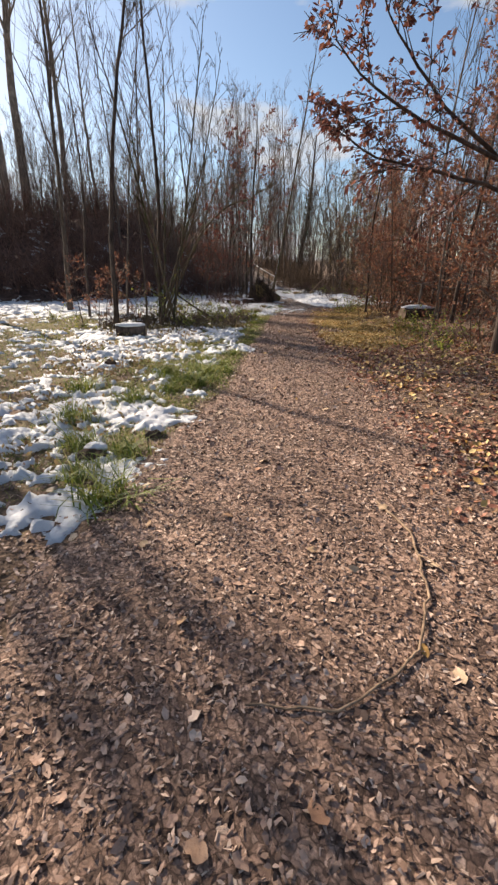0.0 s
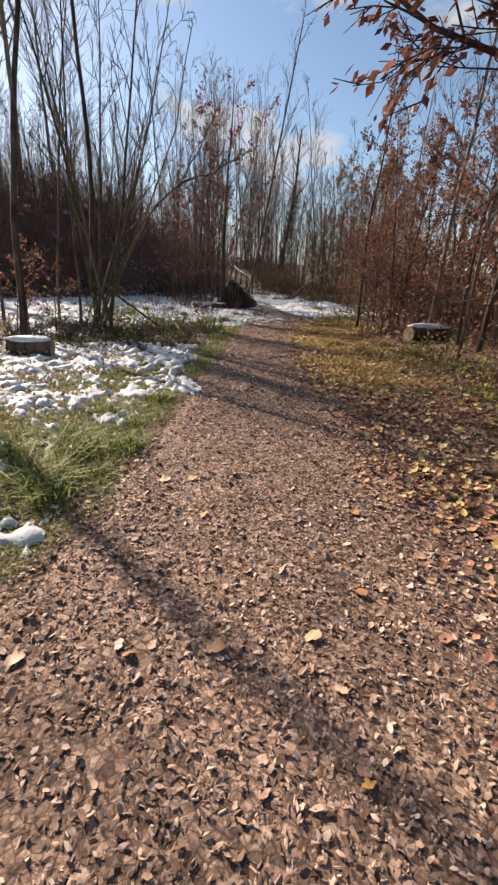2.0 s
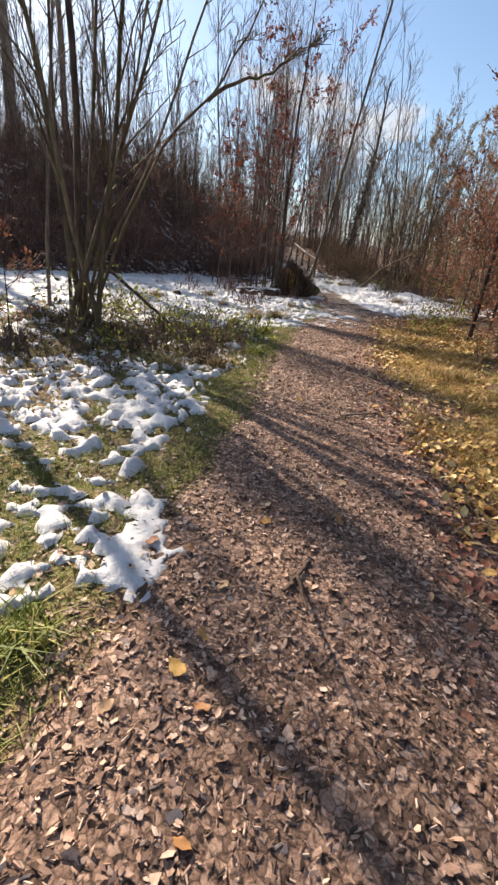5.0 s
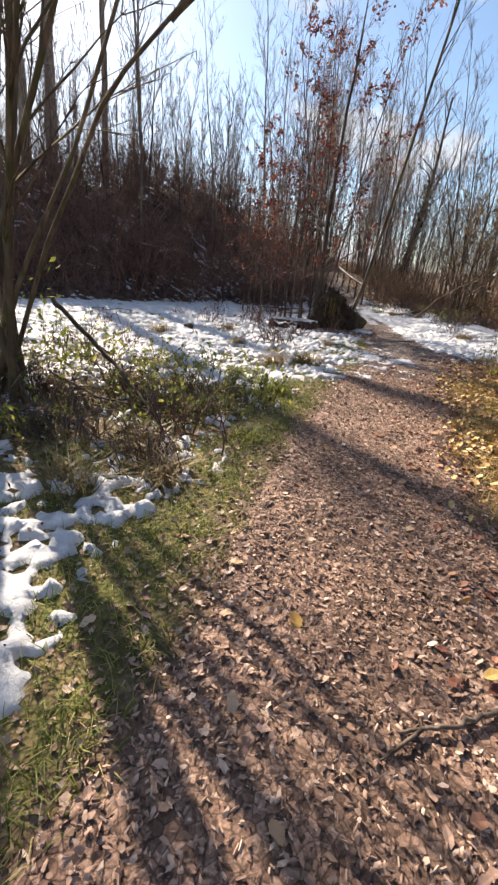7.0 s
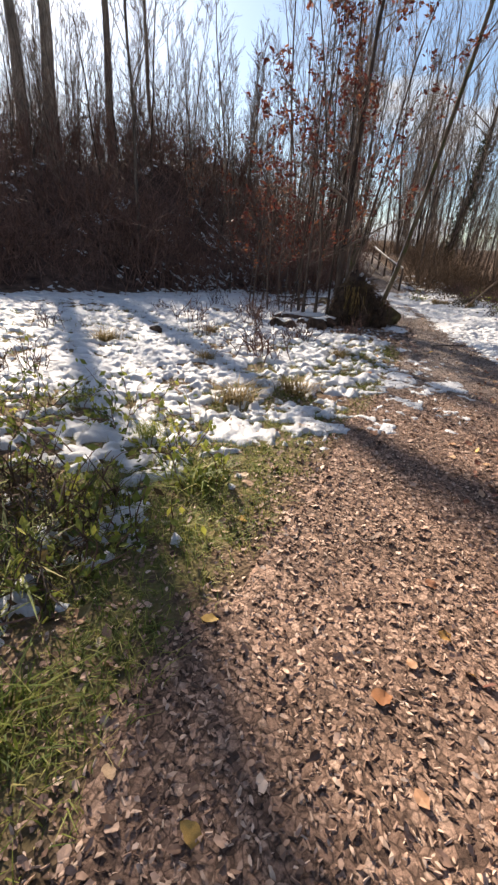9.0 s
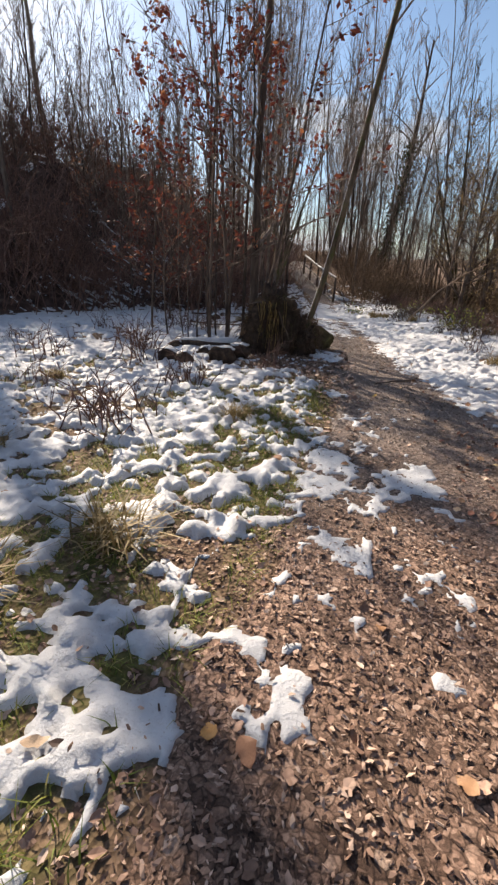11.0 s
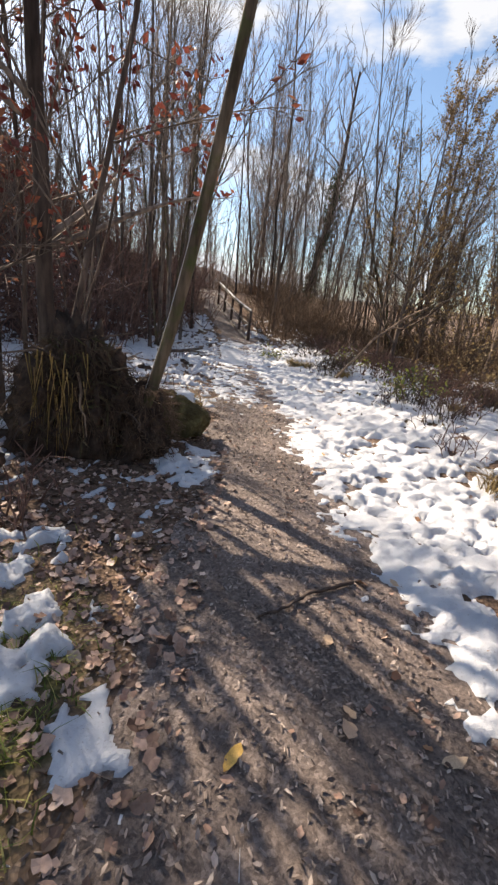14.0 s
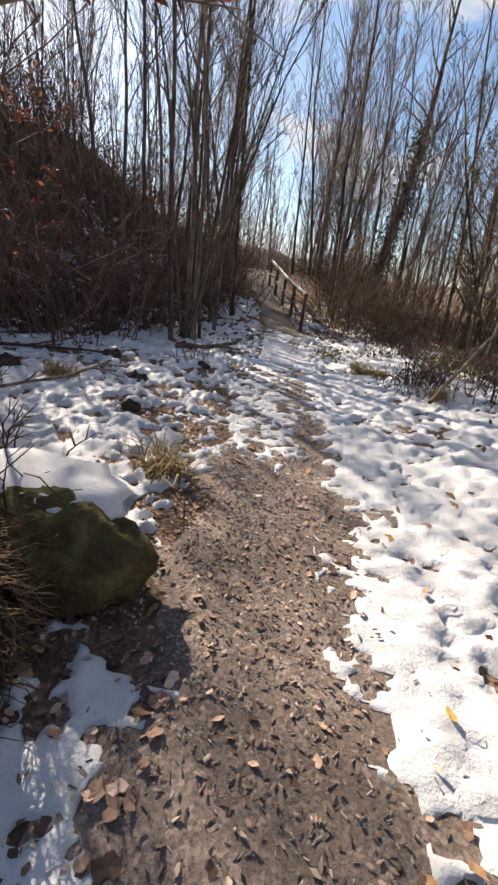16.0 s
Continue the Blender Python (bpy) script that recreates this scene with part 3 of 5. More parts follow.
def limb_with_twigs(soup, tips, start, way, length, radius, rng, twigs=6, lift=0.12, fine=2, tw_len=0.45):
    pts = bent(start, way, length, 4, rng, 0.10, lift * 0.5)
    soup.tube(pts, np.linspace(radius, radius * 0.3, 5), 3 if radius < 0.03 else 5)
    for _ in range(twigs):
        p, d = along(pts, rng.uniform(0.15, 1.0))
        w = off_axis(d, rng.uniform(0.35, 0.85), rng) + np.array([0, 0, lift * 2])
        tl = length * tw_len * rng.uniform(0.5, 1.2)
        tp = bent(p, w, tl, 2, rng, 0.14, lift)
        soup.tube(tp, np.linspace(max(radius * 0.3, 0.0062), 0.004, 3), 3)
        tips.append(tp)
        for _ in range(fine):
            q, e = along(tp, rng.uniform(0.1, 0.95))
            fp = bent(q, off_axis(e, rng.uniform(0.3, 0.7), rng) + np.array([0, 0, lift]), tl * rng.uniform(0.4, 0.8), 1, rng, 0.1, lift)
            soup.tube(fp, (0.0056, 0.003), 3)
            tips.append(fp)
    tips.append(pts)


def pole_meshes(seed, tall, radius, limbs, first=0.3, spread=0.55, reach=0.2, lean=(0, 0), twigs=7, fine=2, wobble=0.035):
    """Trunk and crown of a slim bare tree that stands at the origin; trunk line and twig lines too."""
    rng = np.random.default_rng(seed)
    line = bent((0, 0, -0.15), (lean[0], lean[1], 1), tall, 16, rng, wobble, 0.02)
    rad = radius * (1 - np.linspace(0, 1, 17) ** 1.15 * 0.88)
    rad[0] *= 1.35
    trunk, crown, tips = Soup(), Soup(), []
    trunk.tube(line, rad, 8)
    for i in range(limbs):
        t = first + (1 - first) * (i + rng.uniform(0, 1)) / limbs
        p, d = along(line, min(t, 0.99))
        ln = tall * reach * (1.15 - 0.75 * (t - first) / (1 - first)) * rng.uniform(0.6, 1.2)
        limb_with_twigs(crown, tips, p, off_axis(d, spread * rng.uniform(0.7, 1.3), rng), ln,
                        max(radius * (1 - t) * 0.55, 0.008), rng, twigs, 0.12, fine)
    return trunk, crown, tips, line


def leaves_on(tips, per, size, rng, droop=0.6, chance=1.0, low=0.15):
    """Dry leaves along the given lines: arrays of triangles."""
    pos, ways = [], []
    for tp in tips:
        if rng.uniform() > chance:
            continue
        for _ in range(per):
            p, d = along(tp, rng.uniform(low, 1.0))
            pos.append(p + rng.normal(0, size * 0.45, 3))
            w = d / np.linalg.norm(d) + rng.normal(0, 0.5, 3) + np.array([0, 0, -droop])
            ways.append(w / np.linalg.norm(w))
    pos, ways = np.array(pos), np.array(ways)
    side = np.cross(ways, rng.normal(0, 1, ways.shape))
    side /= np.maximum(np.linalg.norm(side, axis=1, keepdims=True), 1e-6)
    rot = np.stack([ways, side, np.cross(ways, side)], -1)
    return scatter(SMALL_V, SMALL_T, pos, rot, size * rng.uniform(0.6, 1.3, len(pos)))


def tree(name, x, y, seed, tall, radius, limbs, label, bark, leaf=None, leaf_n=0, leaf_size=0.07, chance=1.0, droop=0.6, group="", leaf_label="", **kw):
    ob = thing(name, x, y, gz(x, y), label, "tree", group)
    trunk, crown, tips, line = pole_meshes(seed, tall, radius, limbs, **kw)
    part("trunk", trunk.mesh("trunk", bark), ob)
    part("crown", crown.mesh("crown", bark if radius > 0.12 else M_TWIG), ob)
    if leaf:
        rng = np.random.default_rng(seed + 1)
        v, f = leaves_on(tips, leaf_n, leaf_size, rng, droop, chance)
        part("foliage", mesh_from("foliage", v, f, leaf), ob, leaf_label)
    return ob


def place_copies(sources, spots, rng, scale=(0.8, 1.2)):
    """Copies of the trees at the spots, each turned and sized a little otherwise."""
    for x, y in spots:
        src = sources[int(rng.integers(len(sources)))]
        s = rng.uniform(*scale)
        m = Matrix.Translation((x, y, gz(x, y) - 0.05)) @ Euler((rng.normal(0, 0.05), rng.normal(0, 0.05), rng.uniform(0, 6.28))).to_matrix().to_4x4() @ Matrix.Scale(s, 4)
        copy_thing(src, m)


# --- slim poles of the hazel and sycamore stand
POLE = "slim bare grey-brown tree in the winter wood"
tree("tree", -3.0, 14.8, 101, 13.0, 0.06, 14, "tall straight dark-barked tree beside the hazel", M_BARK_DARK, first=0.4, lean=(0.03, 0), reach=0.15)
tree("tree", -3.9, 12.6, 102, 13.0, 0.07, 13, "tall dark-barked tree rising from the snowy meadow", M_BARK_DARK, first=0.42, lean=(0.03, 0), reach=0.16)
tree("tree", -3.7, 15.6, 103, 11.0, 0.034, 12, POLE, M_BARK_DARK, first=0.3, lean=(0.02, 0.02))
tree("tree", -4.6, 16.4, 104, 11.0, 0.038, 13, POLE, M_BARK, first=0.3, lean=(0.04, 0))
tree("tree", -5.6, 15.2, 105, 10.0, 0.04, 12, POLE, M_BARK_DARK, first=0.3, lean=(0.05, -0.02))
tree("tree", -7.6, 18.5, 106, 14.0, 0.10, 16, "tall forked bare tree beyond the meadow", M_BARK, first=0.3, lean=(0.02, 0), reach=0.24)

# unseen tree, added left of the view for its trunk shadow across the path
tree("tree", -9.9, 16.1, 107, 16.5, 0.11, 8, "tall straight bare tree added out of view to shade the path", M_BARK_DARK, first=0.72, lean=(0.0, 0), reach=0.14)

rng = np.random.default_rng(7)
poles = [
    tree("tree", -6.5, 34.5, 111, 11.0, 0.048, 16, POLE, M_BARK, first=0.25),
    tree("tree", -3.5, 36.5, 112, 12.5, 0.06, 17, POLE, M_BARK, first=0.3, lean=(0.05, 0)),
    tree("tree", -9.5, 33.0, 113, 9.5, 0.04, 15, POLE, M_BARK_DARK, first=0.2),
    tree("tree", -2.2, 38.0, 114, 13.0, 0.058, 16, POLE, M_BARK_DARK, first=0.35, lean=(0.08, 0)),
    tree("tree", -12.5, 31.0, 115, 8.5, 0.036, 16, POLE, M_BARK, first=0.15, spread=0.7),
]
SAPLING = "slender twiggy young tree on the wooded bank"
bushy = [tree("tree", x, y, 116 + i, h, 0.034, 21, SAPLING, M_BARK if i % 2 else M_BARK_DARK, first=0.12, spread=0.42, reach=0.24, twigs=5, fine=2, wobble=0.05, lean=(0.06 * (i - 1), 0))
         for i, (x, y, h) in enumerate([(-7.4, 33.2, 6.6), (-4.6, 35.0, 7.2), (-10.6, 32.2, 6.2), (-13.6, 30.4, 5.8)])]
spots = []
for _ in range(2600):
    x, y = rng.uniform(-34, 0), rng.uniform(24, 58)
    inside = bank_in(np.array([x]), np.array([y]))[0]
    if inside < (2.0 if x > -7 else 5.0) or left_edge(y) - x < 1.0 or inside > 17:
        continue
    if all((x - a) ** 2 + (y - b) ** 2 > 1.25 ** 2 for a, b in spots):
        spots.append((x, y))
    if len(spots) >= 215:
        break
place_copies(bushy, [p for p in spots if p[0] < -3.2], rng, (0.7, 1.15))
place_copies(poles, [p for p in spots if p[0] >= -3.2], rng, (0.6, 0.9))
# trees along the foot of the bank and beside the ramp
edge_spots = [(-0.75, 33.0), (-0.4, 33.5), (-0.8, 34.3), (-0.25, 35.0), (-0.6, 36.0), (-0.2, 37.1), (-0.9, 37.6), (-1.1, 39.0), (-1.3, 41.0), (-1.7, 43), (-2.2, 45), (0.9, 47), (2.2, 44), (-1.4, 36.6), (-2.0, 34.6)]
place_copies(poles[1:2] + poles[3:4], edge_spots, rng, (0.8, 1.1))
place_copies(poles, [(3.6, 41.0), (4.4, 43.5), (2.9, 38.5), (3.3, 46), (5.0, 47), (4.2, 50), (6.0, 44), (2.6, 50), (5.6, 52), (7.2, 50), (3.8, 56), (6.8, 57)], rng, (0.8, 1.1))
place_copies(bushy, [(rng.uniform(4.5, 17), rng.uniform(43, 66)) for _ in range(36)], rng, (1.1, 1.7))
place_copies(bushy + poles[:1], [(rng.uniform(3.8, 10.5), rng.uniform(37, 46)) for _ in range(22)], rng, (0.9, 1.45))
far_rng = np.random.default_rng(77)
place_copies(bushy + poles[1:2], [(far_rng.uniform(-7, 4.5), far_rng.uniform(46, 64)) for _ in range(36)], far_rng, (1.1, 1.6))
place_copies(bushy, [(far_rng.uniform(1.4, 5.6), far_rng.uniform(44, 57)) for _ in range(9)], far_rng, (1.6, 2.2))
# beyond the meadow, towards the sun
place_copies(poles, [(-15, 21), (-13.5, 14), (-20, 20), (-17.5, 25),
                     (-21, 10), (-24, 15), (-8.2, 29.5), (-19, 3)], rng, (0.85, 1.25))
# unseen trees, added out of view to shade the start of the path
place_copies(poles[:4], [(-9.5, 12.0), (-11.0, 13.8)], rng, (0.95, 1.2))
place_copies(bushy, [(-6.6, 7.9), (-7.8, 9.0), (-8.6, 9.9), (-7.2, 8.3)], rng, (1.35, 1.6))

# tall pale trees on top of the bank
PALE = "tall pale-barked tree on top of the bank"
for i, (x, y, h, r) in enumerate([(-17.9, 35.1, 23, 0.32), (-16.7, 35.7, 24, 0.36), (-14.4, 37.6, 19, 0.23), (-12.3, 38.7, 15, 0.13), (-20.4, 33.5, 20, 0.26)]):
    tree("tree", x, y, 130 + i, h, r, 26, PALE, M_BARK_PALE, first=0.45, reach=0.17, spread=0.55)

# --- the leaning tree behind the root plate
def leaning_tree():
    ob = thing("tree", LEAN_X, LEAN_Y, gz(LEAN_X, LEAN_Y), "leaning young tree with a sunlit pale side", "tree")
    rng = np.random.default_rng(140)
    h = np.linspace(-0.1, 11, 18)
    line = np.stack([0.158 * h + 0.25 * (1 - np.exp(-np.maximum(h, 0))), 0.03 * h, h], -1)
    soup, crown, tips = Soup(), Soup(), []
    soup.tube(line, np.linspace(0.06, 0.024, 18), 9)
    for t in np.linspace(0.45, 0.98, 12):
        p, d = along(line, t)
        limb_with_twigs(crown, tips, p, off_axis(d, 0.6, rng), 1.9 * (1.2 - t) + 0.4, 0.02, rng, 5, 0.12, 2)
    part("trunk", soup.mesh("trunk", M_BARK_HAZEL), ob)
    part("crown", crown.mesh("crown", M_TWIG), ob)
    # sunlight on the trunk's left side, added as a thin white tube
    lit_edge = Soup()
    side = line[:9] + np.column_stack([np.linspace(-0.05, -0.034, 9), np.full(9, -0.006), np.zeros(9)])
    lit_edge.tube(side[1:], np.linspace(0.014, 0.006, 8), 6)
    part("sunlit_streak", lit_edge.mesh("sunlit_streak", M_SNOW), ob, "white streak painted as sunlight on the left side of the trunk")


LEAN_X, LEAN_Y = 1.02, 24.68
leaning_tree()


# --- hazel shrub with many stems
def hazel(x, y, seed, stems, label, leaves=True, catkins=True, arches=()):
    ob = thing("hazel_shrub", x, y, gz(x, y), label, "shrub")
    rng = np.random.default_rng(seed)
    tips, hang = [], []
    for az, tilt, ln, r, sag in stems:
        w = (math.sin(radians(tilt)) * math.cos(radians(az)), math.sin(radians(tilt)) * math.sin(radians(az)), math.cos(radians(tilt)))
        s = (rng.normal(0, 0.14), rng.normal(0, 0.14), -0.1)
        line = bent(s, w, ln, 12, rng, 0.035, sag)
        soup = Soup()
        soup.tube(line, r * (1 - np.linspace(0, 1, 13) * 0.8), 7)
        mine = []
        for t in np.linspace(0.3, 0.99, 11):
            p, d = along(line, t)
            limb_with_twigs(soup, mine, p, off_axis(d, rng.uniform(0.28, 0.5), rng), ln * 0.16 * (1.3 - t) + 0.25, r * (1 - t) * 0.45 + 0.006, rng, 3, 0.06, 2)
        part("stem", soup.mesh("stem", M_BARK_HAZEL), ob)
        tips += mine
    for pts in arches:
        soup, mine = Soup(), []
        q = np.array(pts, float)
        t = np.linspace(0, len(q) - 1, 14)
        line = np.stack([np.interp(t, np.arange(len(q)), q[:, k]) for k in range(3)], -1) + rng.normal(0, 0.012, (14, 3))
        soup.tube(line, np.linspace(0.028, 0.009, 14), 7)
        for u in np.linspace(0.66, 0.98, 5):
            p, d = along(line, u)
            limb_with_twigs(soup, mine, p, off_axis(d, rng.uniform(0.4, 0.7), rng), 0.6 * (1.3 - u) + 0.2, 0.009, rng, 3, 0.06, 2)
        part("stem", soup.mesh("stem", M_BARK_HAZEL), ob)
        tips += mine
    if catkins:
        sp = Soup()
        for tp in tips:
            if rng.uniform() < 0.5:
                e = tp[-1]
                sp.tube([e, e + (0.004, 0, -0.03), e + (0, 0.004, -0.065)], (0.004, 0.005, 0.003), 4)
        tagged(part("catkin_growth", sp.mesh("catkin_growth", M_DEAD), ob, "dangling pale brown catkins"), kind="stuff")
    if leaves:
        low = [tp for tp in tips if tp[0][2] < 2.6] or tips[:30]
        base = [bent((rng.normal(0, 0.5), rng.normal(0, 0.4), 0.15), (rng.normal(0, 0.6), rng.normal(0, 0.6), 1), rng.uniform(0.7, 1.5), 4, rng, 0.2) for _ in range(26)]
        sp = Soup()
        for b in base:
            sp.tube(b, np.linspace(0.006, 0.002, 5), 3)
        tagged(part("shoot_tangle", sp.mesh("shoot_tangle", M_TWIG), ob), kind="stuff")
        v, f = leaves_on(base, 9, 0.085, rng, 0.1)
        part("foliage", mesh_from("foliage", v, f, M_GREENLEAF), ob, "yellow-green leaves on young shoots")
    return ob


hazel(-2.75, 14.1, 201, [(-10, 14, 7.5, 0.045, 0.0), (15, 19, 7.2, 0.04, 0.01), (80, 12, 7.5, 0.045, 0.0),
                         (150, 8, 8.0, 0.055, 0.0), (200, 13, 7.0, 0.045, 0.0), (-30, 20, 5.5, 0.03, 0.0)],
      "many-stemmed hazel shrub with catkins beside the path",
      arches=[[(0.0, 0.1, -0.1), (0.55, 0.15, 1.3), (1.35, 0.2, 2.75), (1.95, 0.2, 3.25), (2.3, 0.25, 3.75), (2.75, 0.3, 4.6)],
              [(1.9, 0.2, 3.22), (2.3, 0.15, 3.42), (2.75, 0.1, 3.5), (3.1, 0.0, 3.75)],
              [(-0.1, 0.0, -0.1), (0.5, 0.0, 1.25), (1.2, 0.1, 2.5), (1.9, 0.1, 4.2), (2.3, 0.1, 6.0)]])
hazel(-0.6, 33.6, 203, [(0, 14, 7.5, 0.045, 0.0), (60, 10, 8.5, 0.05, 0.0), (-20, 18, 7.5, 0.04, 0.0), (250, 6, 8.0, 0.045, 0.0), (30, 22, 6.5, 0.035, 0.0), (180, 9, 8, 0.045, 0)],
      "clump of leaning bare stems where the path climbs", leaves=False, catkins=False)
hazel(8.4, 39.8, 204, [(20, 16, 10.5, 0.09, 0.0), (150, 18, 9.0, 0.07, 0.01), (170, 10, 10.0, 0.06, 0.0), (0, 24, 9.0, 0.06, 0.01), (80, 8, 10.5, 0.07, 0.0)],
      "wide forked bare tree over the brown scrub", leaves=False, catkins=False)

# --- beeches that keep their dry leaves
BEECH = "young beech holding dry orange-brown leaves"
beeches = [
    tree("beech_sapling", 4.9, 8.4, 301, 6.5, 0.045, 26, BEECH, M_BARK_DARK, M_BEECH, 7, 0.085, 0.9, 0.3, "beeches beside the path", first=0.1, spread=1.15, reach=0.24, fine=2, twigs=5),
    tree("beech_sapling", 5.2, 11.2, 302, 7.5, 0.05, 28, BEECH, M_BARK_DARK, M_BEECH, 6, 0.085, 0.85, 0.3, "beeches beside the path", first=0.12, spread=1.1, reach=0.22, fine=2, twigs=5),
    tree("beech_sapling", 4.4, 16.6, 303, 6.8, 0.045, 26, BEECH, M_BARK_DARK, M_BEECH, 7, 0.085, 0.9, 0.3, "beeches beside the path", first=0.08, spread=1.1, reach=0.25, fine=2, twigs=5),
]
place_copies(beeches, [(6.2, 7.0), (6.6, 9.6), (7.4, 12.2), (6.4, 13.2), (5.9, 15.6), (7.6, 15.0), (5.9, 18.2), (6.8, 17.6), (8.4, 18.4), (5.9, 20.4), (7.4, 21.0), (6.6, 23.6), (8.6, 23.4),
                       (5.6, 13.6), (6.0, 20.8), (6.4, 25.6), (5.2, 17.6), (7.0, 8.2), (5.9, 9.0), (7.9, 9.4), (8.2, 13.4), (6.9, 14.2), (7.2, 16.4), (8.9, 16.6), (6.2, 22.2), (5.5, 16.2), (5.3, 12.2)], rng, (0.6, 0.92))
bare_right = [(5.4, 9.3), (5.0, 13.0), (5.8, 10.4), (4.9, 15.2), (6.0, 12.0), (5.6, 17.0), (6.6, 19.0), (4.5, 10.6), (7.0, 11), (9, 13), (8, 16.5), (10, 21), (11, 25), (12.5, 12), (13, 18)]
place_copies(poles, bare_right, rng, (0.5, 0.8))


OVERHANG = [[(4.35, 7.5, 2.35), (3.3, 6.6, 2.72), (2.3, 6.4, 3.0), (1.8, 6.4, 3.27), (1.35, 6.4, 3.5), (0.98, 6.4, 3.88)],
            [(4.35, 7.5, 2.5), (3.25, 6.9, 2.95), (2.7, 6.8, 3.26), (2.2, 6.8, 3.68), (1.84, 6.8, 4.05), (1.6, 6.8, 4.5)],
            [(4.35, 7.5, 2.2), (3.4, 6.9, 2.45), (2.4, 6.7, 2.6), (1.6, 6.6, 2.75), (1.1, 6.6, 3.05)]]


def overhang_beech():
    x, y = 4.35, 7.5
    ob = thing("beech", x, y, gz(x, y), "beech with a long leafy branch reaching over the path", "tree")
    rng = np.random.default_rng(310)
    line = bent((0, 0, -0.1), (-0.02, 0, 1), 8.0, 14, rng, 0.03)
    t = Soup()
    t.tube(line, np.linspace(0.085, 0.03, 15), 9)
    part("trunk", t.mesh("trunk", M_BARK_DARK), ob)
    alltips, s = [], Soup()
    for pts in OVERHANG:
        q = np.array(pts) - (x, y, 0)
        t = np.linspace(0, len(q) - 1, 12)
        arm = np.stack([np.interp(t, np.arange(len(q)), q[:, k]) for k in range(3)], -1) + rng.normal(0, 0.012, (12, 3))
        s.tube(arm, np.linspace(0.034, 0.008, 12), 6)
        for u in np.linspace(0.3, 1.0, 9):
            p, d = along(arm, min(u, 0.99))
            limb_with_twigs(s, alltips, p, off_axis(d, rng.uniform(0.4, 0.9), rng), 0.75 * (1.4 - u) + 0.2, 0.01, rng, 6, 0.0, 2)
    for z0, way, ln, r in ((2.2, (-0.5, -0.7, 0.6), 2.4, 0.025), (3.8, (-0.6, 0.5, 0.9), 2.6, 0.025), (3.0, (0.5, 0.5, 0.6), 2.4, 0.025), (4.4, (-0.9, 0.0, 0.8), 2.6, 0.025), (4.8, (-0.7, -0.5, 0.7), 2.4, 0.02)):
        p, _ = along(line, z0 / 8.0)
        limb_with_twigs(s, alltips, p, way, ln, r, rng, 11, 0.02, 2, 0.32)
    part("crown", s.mesh("crown", M_BARK_DARK), ob)
    v, f = leaves_on(alltips, 4, 0.085, rng, 0.9, 0.82)
    part("foliage", mesh_from("foliage", v, f, M_OVERHANG), ob, "hanging dark red-brown dry leaves")


overhang_beech()

RED = "young beech with red-brown leaves behind the root plate"
for i, (x, y, h, r, lean, ch) in enumerate([(-0.78, 24.9, 8.0, 0.032, (-0.03, 0), 0.4), (-0.45, 25.1, 8.5, 0.036, (0.02, 0), 0.45), (0.02, 25.05, 9.0, 0.088, (0.03, 0), 0.6),
                                            (0.2, 24.95, 9.0, 0.035, (0.09, 0), 0.55), (-0.2, 25.5, 9.0, 0.035, (0.06, 0), 0.5), (-1.1, 26.2, 7.5, 0.04, (-0.05, 0), 0.4), (-0.6, 25.9, 8.5, 0.03, (0.0, 0), 0.5),
                                            (-1.9, 25.6, 5.5, 0.022, (-0.08, 0), 0.5), (-2.6, 26.4, 6.0, 0.024, (0.05, 0), 0.45)]):
    tree("beech", x, y, 320 + i, h, r, 15, RED, M_BARK_DARK, M_RED, 7, 0.112, ch * 0.58, 0.6, "beeches behind the root plate", first=0.16, spread=1.0, reach=0.2, fine=2, twigs=5, lean=lean)
stem_rng = np.random.default_rng(329)
for i in range(8):
    tree("sapling", stem_rng.uniform(-1.7, 0.5), stem_rng.uniform(24.9, 26.8), 370 + i, stem_rng.uniform(5.0, 8.0), stem_rng.uniform(0.012, 0.02), 7,
         "thin bare stem beside the root plate", M_BARK if i % 2 else M_BARK_DARK, group="stems by the root plate", first=0.35, spread=0.6, reach=0.14, twigs=4, fine=1, wobble=0.05, lean=(stem_rng.normal(0.02, 0.08), 0))
for i, (x, y, h) in enumerate([(-3.0, 27.4, 3.2), (-2.7, 28.0, 3.6), (-4.4, 29.5, 4.0), (-6.2, 30.5, 4.5), (-2.0, 30.5, 4.2), (-3.8, 32.5, 4.5)]):
    tree("beech_sapling", x, y, 330 + i, h, 0.03, 14, "small beech sapling with orange leaves at the foot of the bank", M_BARK_DARK, M_BEECH if i % 2 else M_RED, 4, 0.085, 0.6, 0.3, "saplings at the bank",
         first=0.25, spread=1.2, reach=0.3, fine=1, twigs=5)
for i, (x, y, h) in enumerate([(-4.0, 13.1, 2.1), (-4.5, 13.6, 1.9), (-3.5, 13.3, 1.7), (-4.3, 12.3, 1.5), (-5.0, 13.0, 2.0)]):
    tree("beech_sapling", x, y, 340 + i, h, 0.016, 12, "low beech sapling with orange leaves among the poles", M_BARK_DARK, M_BEECH, 3, 0.07, 0.7, 0.3, "low saplings", first=0.2, spread=1.2, reach=0.35, fine=1, twigs=4)


